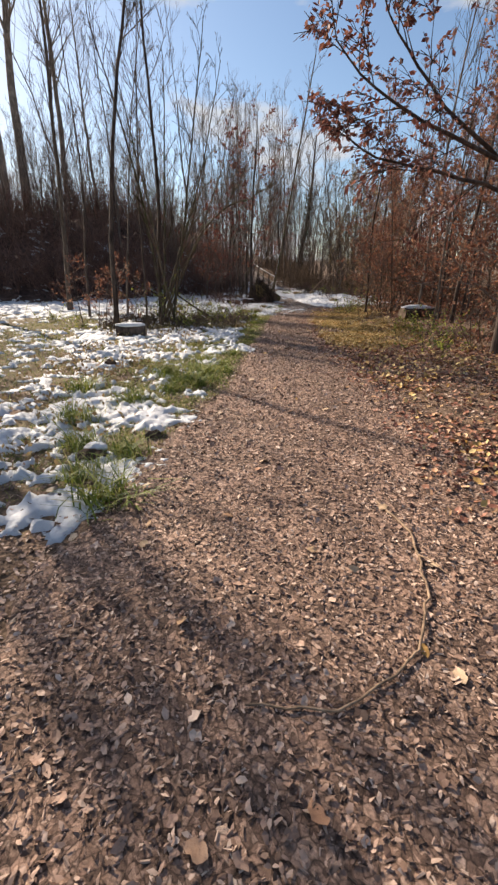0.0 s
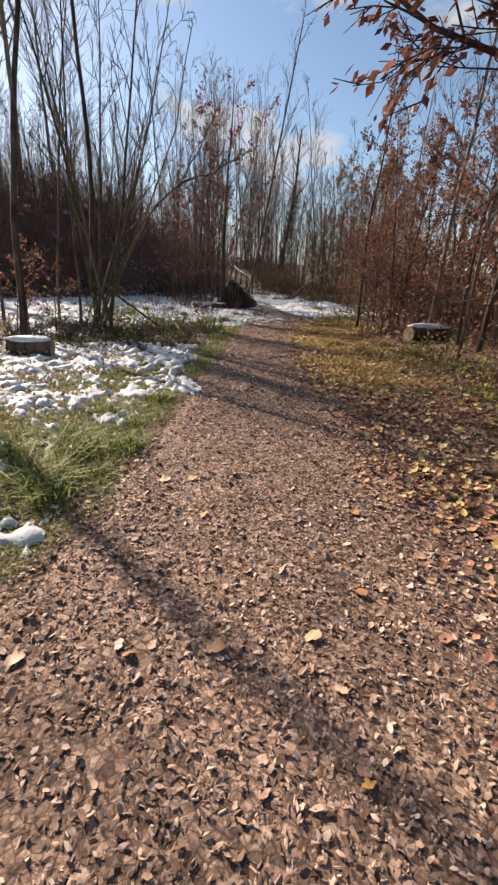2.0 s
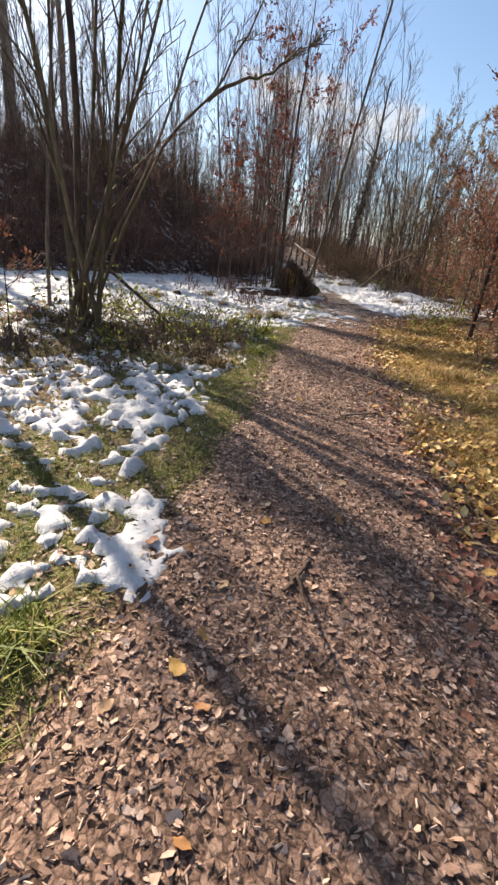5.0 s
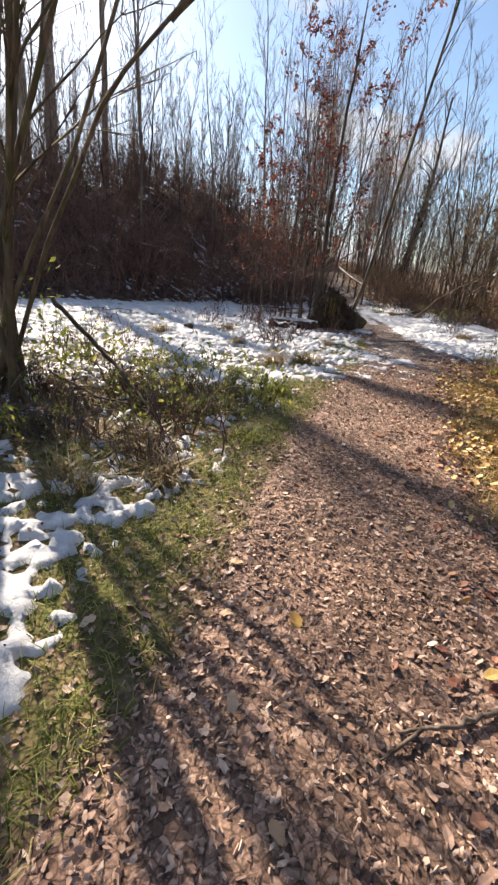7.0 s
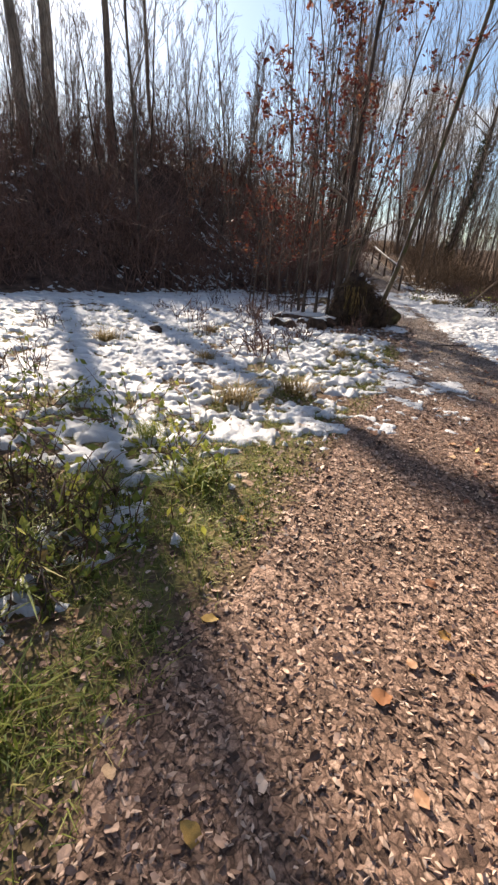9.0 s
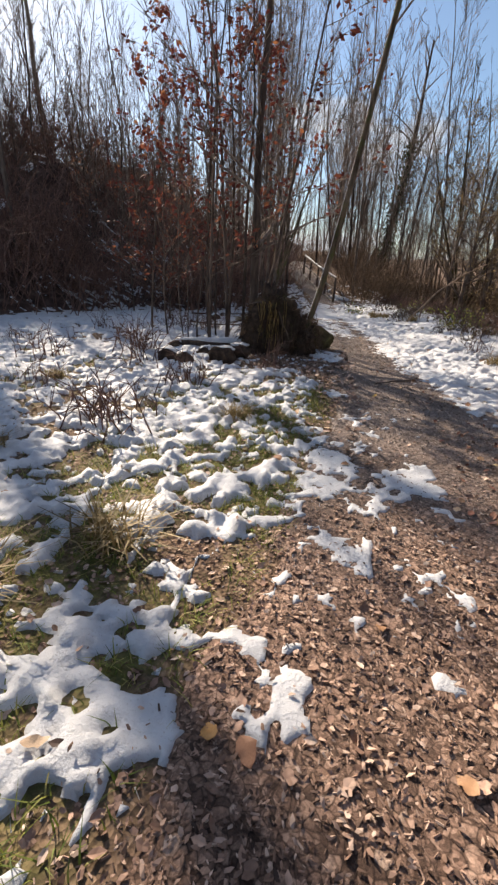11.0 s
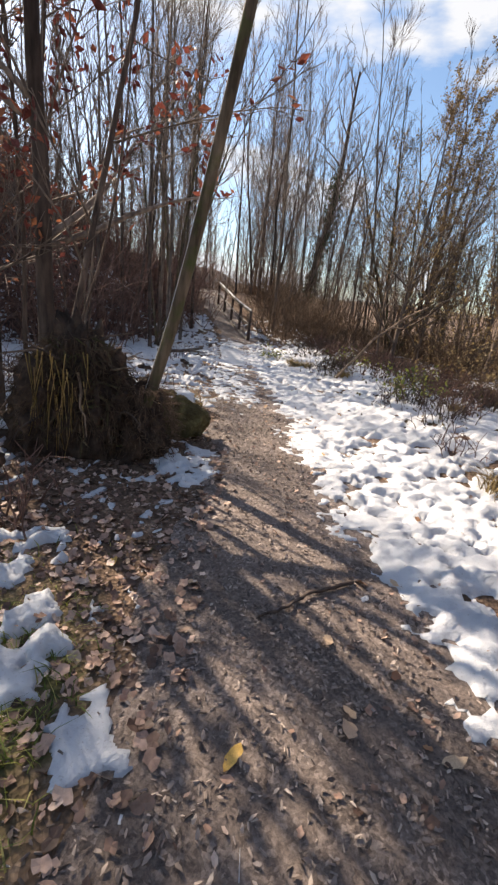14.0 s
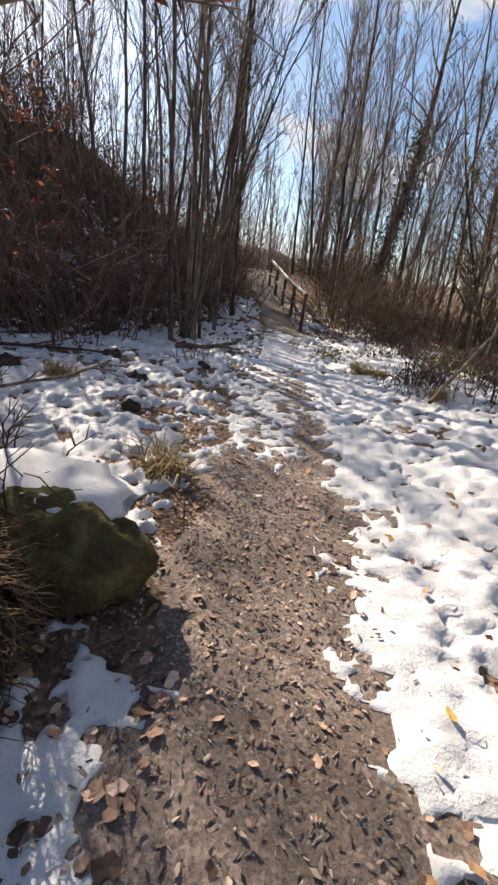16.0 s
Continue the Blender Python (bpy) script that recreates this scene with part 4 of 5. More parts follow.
# --- ivy-clad tree by the gap
def ivy_tree(x, y):
    ob = thing("tree", x, y, gz(x, y), "old leaning tree thickly clad in dark ivy", "tree")
    rng = np.random.default_rng(350)
    line = bent((0, 0, -0.2), (0.16, 0, 1), 13, 12, rng, 0.04, 0.0)
    s, c, tips = Soup(), Soup(), []
    s.tube(line, np.linspace(0.24, 0.05, 13), 9)
    for t in np.linspace(0.35, 0.97, 16):
        p, d = along(line, t)
        limb_with_twigs(c, tips, p, off_axis(d, 0.7, rng), 3.4 * (1.1 - t) + 0.6, 0.05, rng, 6, 0.1, 2)
    part("trunk", s.mesh("trunk", M_BARK_DARK), ob)
    part("crown", c.mesh("crown", M_TWIG), ob)
    n = 2600
    t = rng.uniform(0.02, 0.62, n)
    k = np.stack([along(line, q)[0] for q in t])
    v, f = scatter(SMALL_V, SMALL_T, k + rng.normal(0, 0.26, (n, 3)), turns(rng, n, 1.2), rng.uniform(0.1, 0.2, n))
    part("ivy", mesh_from("ivy", v, f, M_IVY), ob, "dark green ivy round the trunk")


ivy_tree(4.9, 47.0)


# --- brown-leaved thicket trees at the open side
def brown_tree(x, y, seed, h):
    tree("tree", x, y, seed, h, 0.09, 24, "scrubby tree full of pale brown dead foliage", M_BARK, M_DRYLEAF, 10, 0.08, 0.9, 0.5, "scrub trees", first=0.08, spread=0.8, reach=0.3, fine=2, twigs=6)


for i, (x, y, h) in enumerate([(9.2, 33.5, 8.0), (10.4, 36.5, 8.5), (9.6, 30.5, 7.0), (9.4, 39.5, 9.5), (7.4, 36.8, 8.0), (8.6, 37.6, 9.0), (8.0, 41.0, 9.0), (8.9, 28.0, 5.5), (11.0, 41.0, 10.0)]):
    brown_tree(x, y, 360 + i, h)


# ---------------------------------------------------------------- brush and far woods
def clump(seed, n, tall, spread, arch):
    rng = np.random.default_rng(seed)
    s = Soup()
    for _ in range(n):
        a = rng.uniform(0, 6.28)
        st = (rng.normal(0, spread), rng.normal(0, spread), -0.05)
        w = (math.cos(a) * rng.uniform(0.1, 0.6), math.sin(a) * rng.uniform(0.1, 0.6), 1)
        pts = bent(st, w, tall * rng.uniform(0.5, 1.2), 3, rng, 0.22, -arch)
        s.tube(pts, np.linspace(0.011, 0.004, 4), 3)
        for _ in range(3):
            p, d = along(pts, rng.uniform(0.3, 0.95))
            s.tube(bent(p, off_axis(d, 0.8, rng), tall * rng.uniform(0.2, 0.5), 1, rng, 0.2, 0), (0.007, 0.003), 3)
    return s.arrays()


def spread_stuff(name, label, category, clumps, places, mat, rng, size=(0.7, 1.3)):
    vs, fs, n = [], [], 0
    for x, y in places:
        v, f = clumps[int(rng.integers(len(clumps)))]
        a, s = rng.uniform(0, 6.28), rng.uniform(*size)
        r = np.array([[math.cos(a), -math.sin(a), 0], [math.sin(a), math.cos(a), 0], [0, 0, 1]])
        vs.append(v @ r.T * s + (x, y, gz(x, y)))
        fs.append(f + n)
        n += len(v)
    return tagged(new(name, mesh_from(name, np.concatenate(vs), np.concatenate(fs), mat)), label, category, "", "stuff")


rng = np.random.default_rng(21)
brush = [clump(401 + i, 28, 1.7, 0.5, 0.10) for i in range(3)]
spots = []
while len(spots) < 270:
    x, y = rng.uniform(-24, 0), rng.uniform(20, 50)
    b = bank_in(np.array([x]), np.array([y]))[0]
    if 0.2 < b < 14 and left_edge(y) - x > 1.0 and rng.uniform() < 1.2 - b * 0.05:
        spots.append((x, y))
spread_stuff("thicket", "dense dark red-brown bramble thicket on the bank", "thicket", brush, spots, M_BRUSH, rng, (0.8, 1.7))
spots = []
while len(spots) < 170:
    x, y = rng.uniform(3.5, 20), rng.uniform(5, 56)
    if x > right_edge(y) + (2.6 if y < 21 else 6.6 - 3.0 * (y > 37)) and x < right_edge(y) + 14:
        spots.append((x, y))
spots += [(rng.uniform(2.6, 5.0), rng.uniform(37, 47)) for _ in range(34)] + [(rng.uniform(-9, 7), rng.uniform(48, 62)) for _ in range(40)]
spread_stuff("scrub", "brown dry scrub and reeds beside the path", "scrub", brush, spots, M_SCRUB, rng, (0.55, 1.25))
small = [clump(411 + i, 16, 0.55, 0.22, 0.12) for i in range(2)]
spots = [(rng.uniform(-5, 1.2), rng.uniform(12.2, 31)) for _ in range(40)]
spots = [(x, y) for x, y in spots if left_edge(y) - x > 0.9]
spots += [(rng.uniform(4.2, 8.0), rng.uniform(25, 36)) for _ in range(44)]
spread_stuff("dead_stalks", "thin dead stalks poking through the snow", "stalks", small, spots, M_BRUSH, rng, (0.5, 1.1))


def leaf_tangle(name, label, places, rng, per, wide, tall, size, mat):
    """Dead leaves caught in low brush."""
    c = np.repeat(np.array(places), per, 0)
    c = c + rng.normal(0, wide, c.shape)
    z = surface(c[:, 0], c[:, 1]) + tall * rng.uniform(0, 1, len(c)) ** 1.6
    v, f = scatter(SMALL_V, SMALL_T, np.column_stack([c, z]), turns(rng, len(c), 1.1), rng.uniform(size * 0.6, size * 1.4, len(c)))
    tagged(new(name, mesh_from(name, v, f, mat)), label, "brush", "", "stuff")


heaps = [(x, y) for x, y in ((rng.uniform(3.3, 8.6), rng.uniform(26.0, 36)) for _ in range(95)) if x > right_edge(y) + 1.5]
spread_stuff("brash", "tangled dark dead twigs on the snowy berm", "brush", small, heaps + [(x + 0.3, y + 0.2) for x, y in heaps], M_BARK_DARK, rng, (0.35, 0.8))
leaf_tangle("brash_leaves", "dead brown leaves caught in the brash", heaps, rng, 24, 0.28, 0.2, 0.065, M_WEED)
edge = [(rng.uniform(7.6, 11.0), rng.uniform(25, 38)) for _ in range(60)]
leaf_tangle("scrub_leaves", "pale brown dead leaves hanging in the scrub", edge, rng, 110, 0.45, 2.6, 0.08, M_DRYLEAF)

wall = [(x, y) for x, y in ((rng.uniform(4.5, 8.0), rng.uniform(7.5, 23)) for _ in range(120)) if x > right_edge(y) + 2.0]
leaf_tangle("beech_undergrowth", "dry red-brown leaves low among the beeches", wall, rng, 70, 0.45, 2.3, 0.085, M_BEECH)


rough = [(x, y) for x, y in ((rng.uniform(-4.2, 0.0), rng.uniform(12.0, 15.2)) for _ in range(80)) if left_edge(y) - x > 0.75]
leaf_tangle("dead_plants", "crumpled dark brown dead plants among the brambles", rough, rng, 26, 0.2, 0.16, 0.07, M_WEED)
spread_stuff("dead_stems", "flattened dark dead stems among the brambles", "brush", small, rough[:60], M_BARK_DARK, rng, (0.35, 0.8))
rough = [(x, y) for x, y in ((rng.uniform(-3.6, -0.4), rng.uniform(3.0, 12.0)) for _ in range(70)) if left_edge(y) - x > 0.7]
leaf_tangle("dead_weeds", "brown dead weeds poking out of the snowy meadow", rough, rng, 22, 0.14, 0.13, 0.06, M_DRYLEAF)


def far_tree(seed):
    rng = np.random.default_rng(seed)
    s = Soup()
    line = bent((0, 0, -0.2), (0, 0, 1), 12, 6, rng, 0.04, 0.02)
    s.tube(line, np.linspace(0.11, 0.02, 7), 5)
    for t in np.linspace(0.18, 0.98, 18):
        p, d = along(line, t)
        b = bent(p, off_axis(d, 0.6, rng), 2.8 * (1.15 - t), 2, rng, 0.1, 0.1)
        s.tube(b, (0.035, 0.022, 0.01), 3)
        for _ in range(4):
            q, e = along(b, rng.uniform(0.2, 1.0))
            s.tube(bent(q, off_axis(e, 0.6, rng) + np.array((0, 0, 0.3)), rng.uniform(0.6, 1.3), 1, rng), (0.014, 0.008), 3)
    return s.arrays()


far_kinds = [far_tree(421 + i) for i in range(3)]
spots = []
while len(spots) < 220:
    a, r = rng.uniform(-0.75, 1.25), rng.uniform(52, 170)
    x, y = 2 - math.sin(a) * r, 14 + math.cos(a) * r
    if -0.32 < a < -0.02 and rng.uniform() < 0.55:
        continue
    spots.append((x, y))
spread_stuff("far_woods", "bare grey-brown woods in the distance", "woods", far_kinds, spots, M_BARK, rng, (0.8, 1.3))
spots = [(rng.uniform(-30, 34), rng.uniform(-24, -5)) for _ in range(24)] + [(rng.uniform(13, 34), rng.uniform(-5, 40)) for _ in range(36)] + [(rng.uniform(-45, -30), rng.uniform(-5, 30)) for _ in range(20)]
spread_stuff("side_woods", "bare brown woods round the path", "woods", far_kinds, spots, M_TWIG, rng, (0.7, 1.1))


# ---------------------------------------------------------------- things on the ground
def blob(name, size, mat, seed, rough=0.25, detail=3, sub=3, flat=0.0, shag=0.0):
    bm = bmesh.new()
    bmesh.ops.create_icosphere(bm, subdivisions=sub, radius=1)
    for v in bm.verts:
        k = 1 + rough * noise.fractal(v.co * 1.3 + Vector((seed * 3.1, 0, 0)), 0.6, 2.1, detail)
        k += shag * noise.fractal(v.co * 6.5 + Vector((0, seed * 1.7, 0)), 0.7, 2.1, 3)
        v.co = Vector((v.co.x * size[0] * k, v.co.y * size[1] * k, max(v.co.z, flat - 1) * size[2] * k))
    me = bpy.data.meshes.new(name)
    bm.to_mesh(me)
    bm.free()
    me.polygons.foreach_set("use_smooth", np.full(len(me.polygons), True))
    me.materials.append(mat)
    return me


def cap(name, size, seed):
    """A pillow of snow with a ragged rim."""
    return blob(name, size, M_SNOW, seed, 0.3, 4, 3, 0.75)


def root_plate():
    x, y = 0.55, 24.65
    ob = thing("root_plate", x, y, gz(x, y), "dark upturned root plate with earth and hanging roots", "root plate")
    m = part("earth", blob("earth", (0.56, 0.42, 0.98), M_EARTH, 5, 0.3, 6, 5, 0.85, 0.22), ob)
    m.location = (0, 0, 0.0)
    rng = np.random.default_rng(501)
    for i in range(34):
        a = rng.uniform(0, 6.28)
        zz = rng.uniform(0.35, 1.02)
        k = math.sqrt(max(0.05, 1 - (zz / 1.05) ** 2))
        st = np.array((0.55 * k * math.cos(a), 0.42 * k * math.sin(a), zz))
        w = (math.cos(a) * 0.35, math.sin(a) * 0.35 - 0.1, rng.uniform(-1.2, 0.25))
        s = Soup()
        s.tube(bent(st, w, rng.uniform(0.3, 0.75), 7, rng, 0.22, -0.10), np.linspace(rng.uniform(0.008, 0.02), 0.003, 8), 5)
        part("root", s.mesh("root", M_DEAD if i % 3 == 0 else M_BARK_DARK), ob)
    n = 420
    a, zz = rng.uniform(0, 6.28, n), rng.uniform(0.05, 1.0, n)
    k = np.sqrt(np.maximum(0.05, 1 - (zz / 1.05) ** 2))
    pos = np.stack([0.6 * k * np.cos(a), 0.45 * k * np.sin(a), zz], -1)
    v, f = scatter(SMALL_V * (1, 0.22, 1), SMALL_T, pos, turns(rng, n, 1.3), rng.uniform(0.1, 0.24, n))
    part("dry_growth", mesh_from("dry_growth", v, f, M_BARK_MOSS), ob)
    s = Soup()
    for _ in range(900):
        a, zz = rng.uniform(2.6, 6.8), rng.uniform(0.25, 1.02)
        k = math.sqrt(max(0.04, 1 - (zz / 1.05) ** 2)) * rng.uniform(0.95, 1.12)
        st = (0.58 * k * math.cos(a), 0.44 * k * math.sin(a), zz)
        w = (math.cos(a) * 0.5 + rng.normal(0, 0.3), math.sin(a) * 0.5 + rng.normal(0, 0.3), rng.uniform(-1.0, 0.5))
        s.tube(bent(st, w, rng.uniform(0.12, 0.42), 4, rng, 0.2, -0.3), np.linspace(rng.uniform(0.002, 0.0045), 0.0012, 5), 3)
    tagged(part("root_fringe", s.mesh("root_fringe", M_EARTH_ROOT), ob, "shaggy fine brown roots"), kind="stuff")
    s = Soup()
    for _ in range(46):
        st = (rng.normal(-0.02, 0.13), rng.uniform(-0.46, -0.32), rng.uniform(0.5, 0.95))
        s.tube(bent(st, (rng.normal(0, 0.12), -0.15, -1), rng.uniform(0.25, 0.6), 5, rng, 0.06, -0.1), np.linspace(0.0045, 0.002, 6), 3)
    tagged(part("hanging_grass", s.mesh("hanging_grass", M_STRAW), ob, "pale dead grass hanging down"), kind="stuff")


root_plate()


def stump(x, y):
    ob = thing("mossy_stump", x, y, gz(x, y), "mossy fallen stump capped with snow beside the path", "stump")
    b = part("body", blob("body", (0.5, 0.29, 0.37), M_MOSS, 9, 0.14, 5, 5, 0.75, 0.035), ob)
    b.location = (-0.06, 0.0, 0.13)
    e = part("torn_end", blob("torn_end", (0.24, 0.27, 0.33), M_EARTH, 12, 0.45, 5, 4, 0.6, 0.15), ob)
    e.location = (-0.5, -0.1, 0.2)
    r = part("root_mass", blob("root_mass", (0.3, 0.34, 0.56), M_EARTH, 15, 0.32, 6, 5, 0.7, 0.22), ob, "dark torn earth and roots")
    r.location = (-0.2, -0.62, 0.06)
    c = part("snow_cap", cap("snow_cap", (0.46, 0.3, 0.12), 3), ob, "melting white snow")
    c.location = (-0.16, 0.14, 0.4)
    shoots = np.random.default_rng(512)
    for _ in range(12):
        s = Soup()
        s.tube(bent((shoots.uniform(-0.6, 0.1), shoots.uniform(-0.2, 0.1), 0.35), (shoots.normal(0, 0.7), shoots.normal(-0.2, 0.4), 1), shoots.uniform(0.25, 0.7), 5, shoots, 0.2), np.linspace(0.006, 0.002, 6), 4)
        part("shoot", s.mesh("shoot", M_BARK_DARK), ob)
    rng = np.random.default_rng(511)
    s = Soup()
    for _ in range(900):
        a, zz = rng.uniform(0, 6.28), rng.uniform(0.1, 0.68)
        k = math.sqrt(max(0.04, 1 - (zz / 0.72) ** 2))
        st = (-0.12 + 0.32 * k * math.cos(a), -0.66 + 0.38 * k * math.sin(a), zz)
        s.tube(bent(st, (math.cos(a) + rng.normal(0, 0.4), math.sin(a) + rng.normal(0, 0.4), rng.uniform(-0.8, 0.8)), rng.uniform(0.06, 0.22), 3, rng, 0.3, -0.25), np.linspace(rng.uniform(0.002, 0.005), 0.0012, 4), 3)
    tagged(part("root_fringe", s.mesh("root_fringe", M_EARTH_ROOT), ob, "shaggy fine brown roots"), kind="stuff")
    for i in range(9):
        s = Soup()
        st = (rng.uniform(-0.5, 0.2), -0.3 + rng.normal(0, 0.05), rng.uniform(0.2, 0.5))
        s.tube(bent(st, (rng.normal(0, 0.5), -0.6, rng.uniform(-0.8, 0.8)), rng.uniform(0.15, 0.4), 6, rng, 0.25), np.linspace(0.008, 0.003, 7), 4)
        part("root", s.mesh("root", M_DEAD), ob)


stump(1.27, 25.33)


def log(x, y, yaw, ln, r, label, seed):
    ob = thing("log", x, y, gz(x, y) - 0.02, label, "log")
    ob.rotation_euler = (0, 0, radians(yaw))
    rng = np.random.default_rng(seed)
    s = Soup()
    p = np.linspace(-ln / 2, ln / 2, 12)
    s.tube(np.stack([p, 0.02 * np.sin(p * 5), np.full(12, r)], -1), r * (1 + 0.06 * rng.normal(0, 1, 12)), 14)
    part("body", s.mesh("body", M_BARK_DARK), ob)
    for sgn in (-1, 1):
        bm = bmesh.new()
        bmesh.ops.create_circle(bm, cap_ends=True, segments=14, radius=r * 0.99, matrix=Matrix.Translation((sgn * ln / 2, 0, r)) @ Matrix.Rotation(radians(90), 4, "Y"))
        for v in bm.verts:
            v.co.x += sgn * 0.012
        me = bpy.data.meshes.new("cut_end")
        bm.to_mesh(me)
        bm.free()
        me.materials.append(M_CUT)
        part("cut_end", me, ob, "pale sawn end")
    c = part("snow_cap", cap("snow_cap", (ln * 0.52, r * 0.95, 0.075), seed), ob, "white snow lying on top")
    c.location = (0, 0, r * 1.9)


log(-3.0, 10.9, 4, 0.7, 0.145, "short sawn log capped with snow on the meadow", 521)
log(4.95, 12.9, 20, 1.1, 0.17, "grey fallen log with snow under the beeches", 522)
log(7.4, 27.6, -35, 2.2, 0.09, "fallen dark branch wood lying in the snow", 523)
log(-0.55, 24.55, 12, 1.5, 0.07, "thin fallen log beside the root plate", 524)


def clod(x, y, s, seed):
    ob = thing("earth_clod", x, y, gz(x, y) - 0.03, "dark lump of earth poking out of the snow", "clod", "clods in the snow")
    b = part("earth", blob("earth", (s, s * 0.7, s * 0.75), M_EARTH, seed, 0.4, 4, 3), ob)
    b.location = (0, 0, s * 0.3)
    c = part("snow_cap", cap("snow_cap", (s * 0.75, s * 0.5, 0.05), seed), ob)
    c.location = (0.02, 0.06, s * 0.9)


for i, (x, y, s) in enumerate([(-1.08, 23.2, 0.17), (-0.74, 23.0, 0.16), (-0.15, 23.4, 0.24), (0.02, 23.9, 0.22), (-1.3, 24.3, 0.13), (-0.6, 23.8, 0.14), (0.05, 29.2, 0.16), (0.6, 30.6, 0.12), (-0.9, 30.4, 0.15), (-1.6, 28.8, 0.17), (-0.2, 32.2, 0.16), (0.5, 27.9, 0.1),
                               (-2.9, 20.8, 0.12), (-0.95, 3.9, 0.1), (-2.4, 7.2, 0.1), (-1.35, 3.3, 0.12), (6.2, 29, 0.16), (5.4, 31.4, 0.15)]):
    clod(x, y, s, 531 + i)


def stick(name, pts, r0, r1, label, mat, forks=0, seed=0):
    x, y = pts[0][0], pts[0][1]
    ob = thing(name, x, y, 0, label, "stick")
    rng = np.random.default_rng(seed)
    p = np.array([(a, b, gz(a, b) + c) for a, b, c in pts]) - (x, y, 0)
    t = np.linspace(0, len(p) - 1, 6 * len(p))
    fine = np.stack([np.interp(t, np.arange(len(p)), p[:, k]) for k in range(3)], -1)
    fine[:, :2] += rng.normal(0, 0.006, (len(fine), 2))
    s = Soup()
    s.tube(fine, np.linspace(r0, r1, len(fine)), 6)
    part("stem", s.mesh("stem", mat), ob)
    for _ in range(forks):
        q, d = along(fine, rng.uniform(0.2, 0.9))
        s = Soup()
        s.tube(bent(q, off_axis(d, 0.7, rng) * (1, 1, 0.4), rng.uniform(0.15, 0.6), 5, rng, 0.12), np.linspace(r1 * 1.3, 0.003, 6), 4)
        part("side_twig", s.mesh("side_twig", mat), ob)


stick("twig", [(0.89, 2.62, 0.01), (1.01, 2.21, 0.015), (0.92, 1.71, 0.02), (0.74, 1.33, 0.02), (0.58, 1.2, 0.015), (0.34, 1.05, 0.012), (0.0, 1.08, 0.01)], 0.008, 0.005,
      "long thin curved brown twig lying on the path", M_DEAD, 1, 1)
stick("stick", [(0.83, 9.08, 0.015), (0.77, 8.97, 0.02), (0.70, 8.84, 0.015)], 0.012, 0.009, "short dark broken stick on the path", M_BARK_DARK, 1, 2)
stick("twig", [(0.80, 8.93, 0.012), (0.78, 8.80, 0.012)], 0.004, 0.003, "pale thin twig on the path", M_DEAD, 0, 3)
stick("stick", [(2.86, 22.87, 0.015), (2.55, 22.68, 0.02), (2.3, 22.49, 0.015)], 0.012, 0.007, "dark bent stick lying across the path", M_BARK_DARK, 0, 4)
stick("stick", [(1.62, 11.55, 0.015), (1.4, 11.42, 0.03), (1.22, 11.36, 0.015)], 0.011, 0.007, "forked grey stick on the path", M_BARK, 1, 5)
stick("fallen_branch", [(-2.75, 15.2, 0.95), (-2.2, 15.0, 0.62), (-1.7, 14.8, 0.36), (-1.3, 14.5, 0.16), (-0.95, 14.2, 0.04), (-0.6, 13.95, 0.02)], 0.032, 0.016, "dark fallen branch propped among brambles", M_BARK_DARK, 4, 6)
stick("fallen_branch", [(-2.3, 14.4, 0.3), (-1.6, 14.2, 0.14), (-1.05, 14.3, 0.06)], 0.014, 0.008, "thin dark fallen branch under the hazel", M_BARK_DARK, 2, 7)
stick("fallen_branch", [(3.9, 29.2, 0.1), (4.8, 30.4, 0.7), (5.9, 31.8, 1.4), (7.0, 33.4, 1.9)], 0.03, 0.02, "slanting dead branch over the snowy bank", M_DEAD, 3, 8)
stick("fallen_branch", [(-0.3, 31.9, 0.06), (0.25, 32.3, 0.1), (0.75, 32.9, 0.16)], 0.05, 0.035, "snow-dusted branch wood at the foot of the bank", M_BARK, 2, 11)
stick("fallen_branch", [(-3.9, 35.6, 0.1), (-2.9, 35.2, 0.3), (-1.9, 35.4, 0.5), (-1.2, 35.0, 0.7)], 0.06, 0.03, "bleached fallen branch on the leafy bank", M_BARK_PALE, 3, 12)
stick("fallen_branch", [(-2.6, 29.8, 0.05), (-1.7, 30.2, 0.08), (-0.9, 30.1, 0.05)], 0.03, 0.015, "dark branch half sunk in the snow", M_BARK_DARK, 3, 13)
stick("fallen_branch", [(-1.9, 27.3, 0.1), (-1.2, 26.9, 0.12), (-0.5, 27.1, 0.06)], 0.025, 0.012, "thin dark branch lying on the snow", M_BARK_DARK, 4, 14)
stick("fallen_branch", [(-0.9, 27.2, 0.1), (0.0, 27.6, 0.35), (0.35, 27.8, 0.5)], 0.018, 0.01, "broken branch resting in the snow", M_BARK, 2, 9)


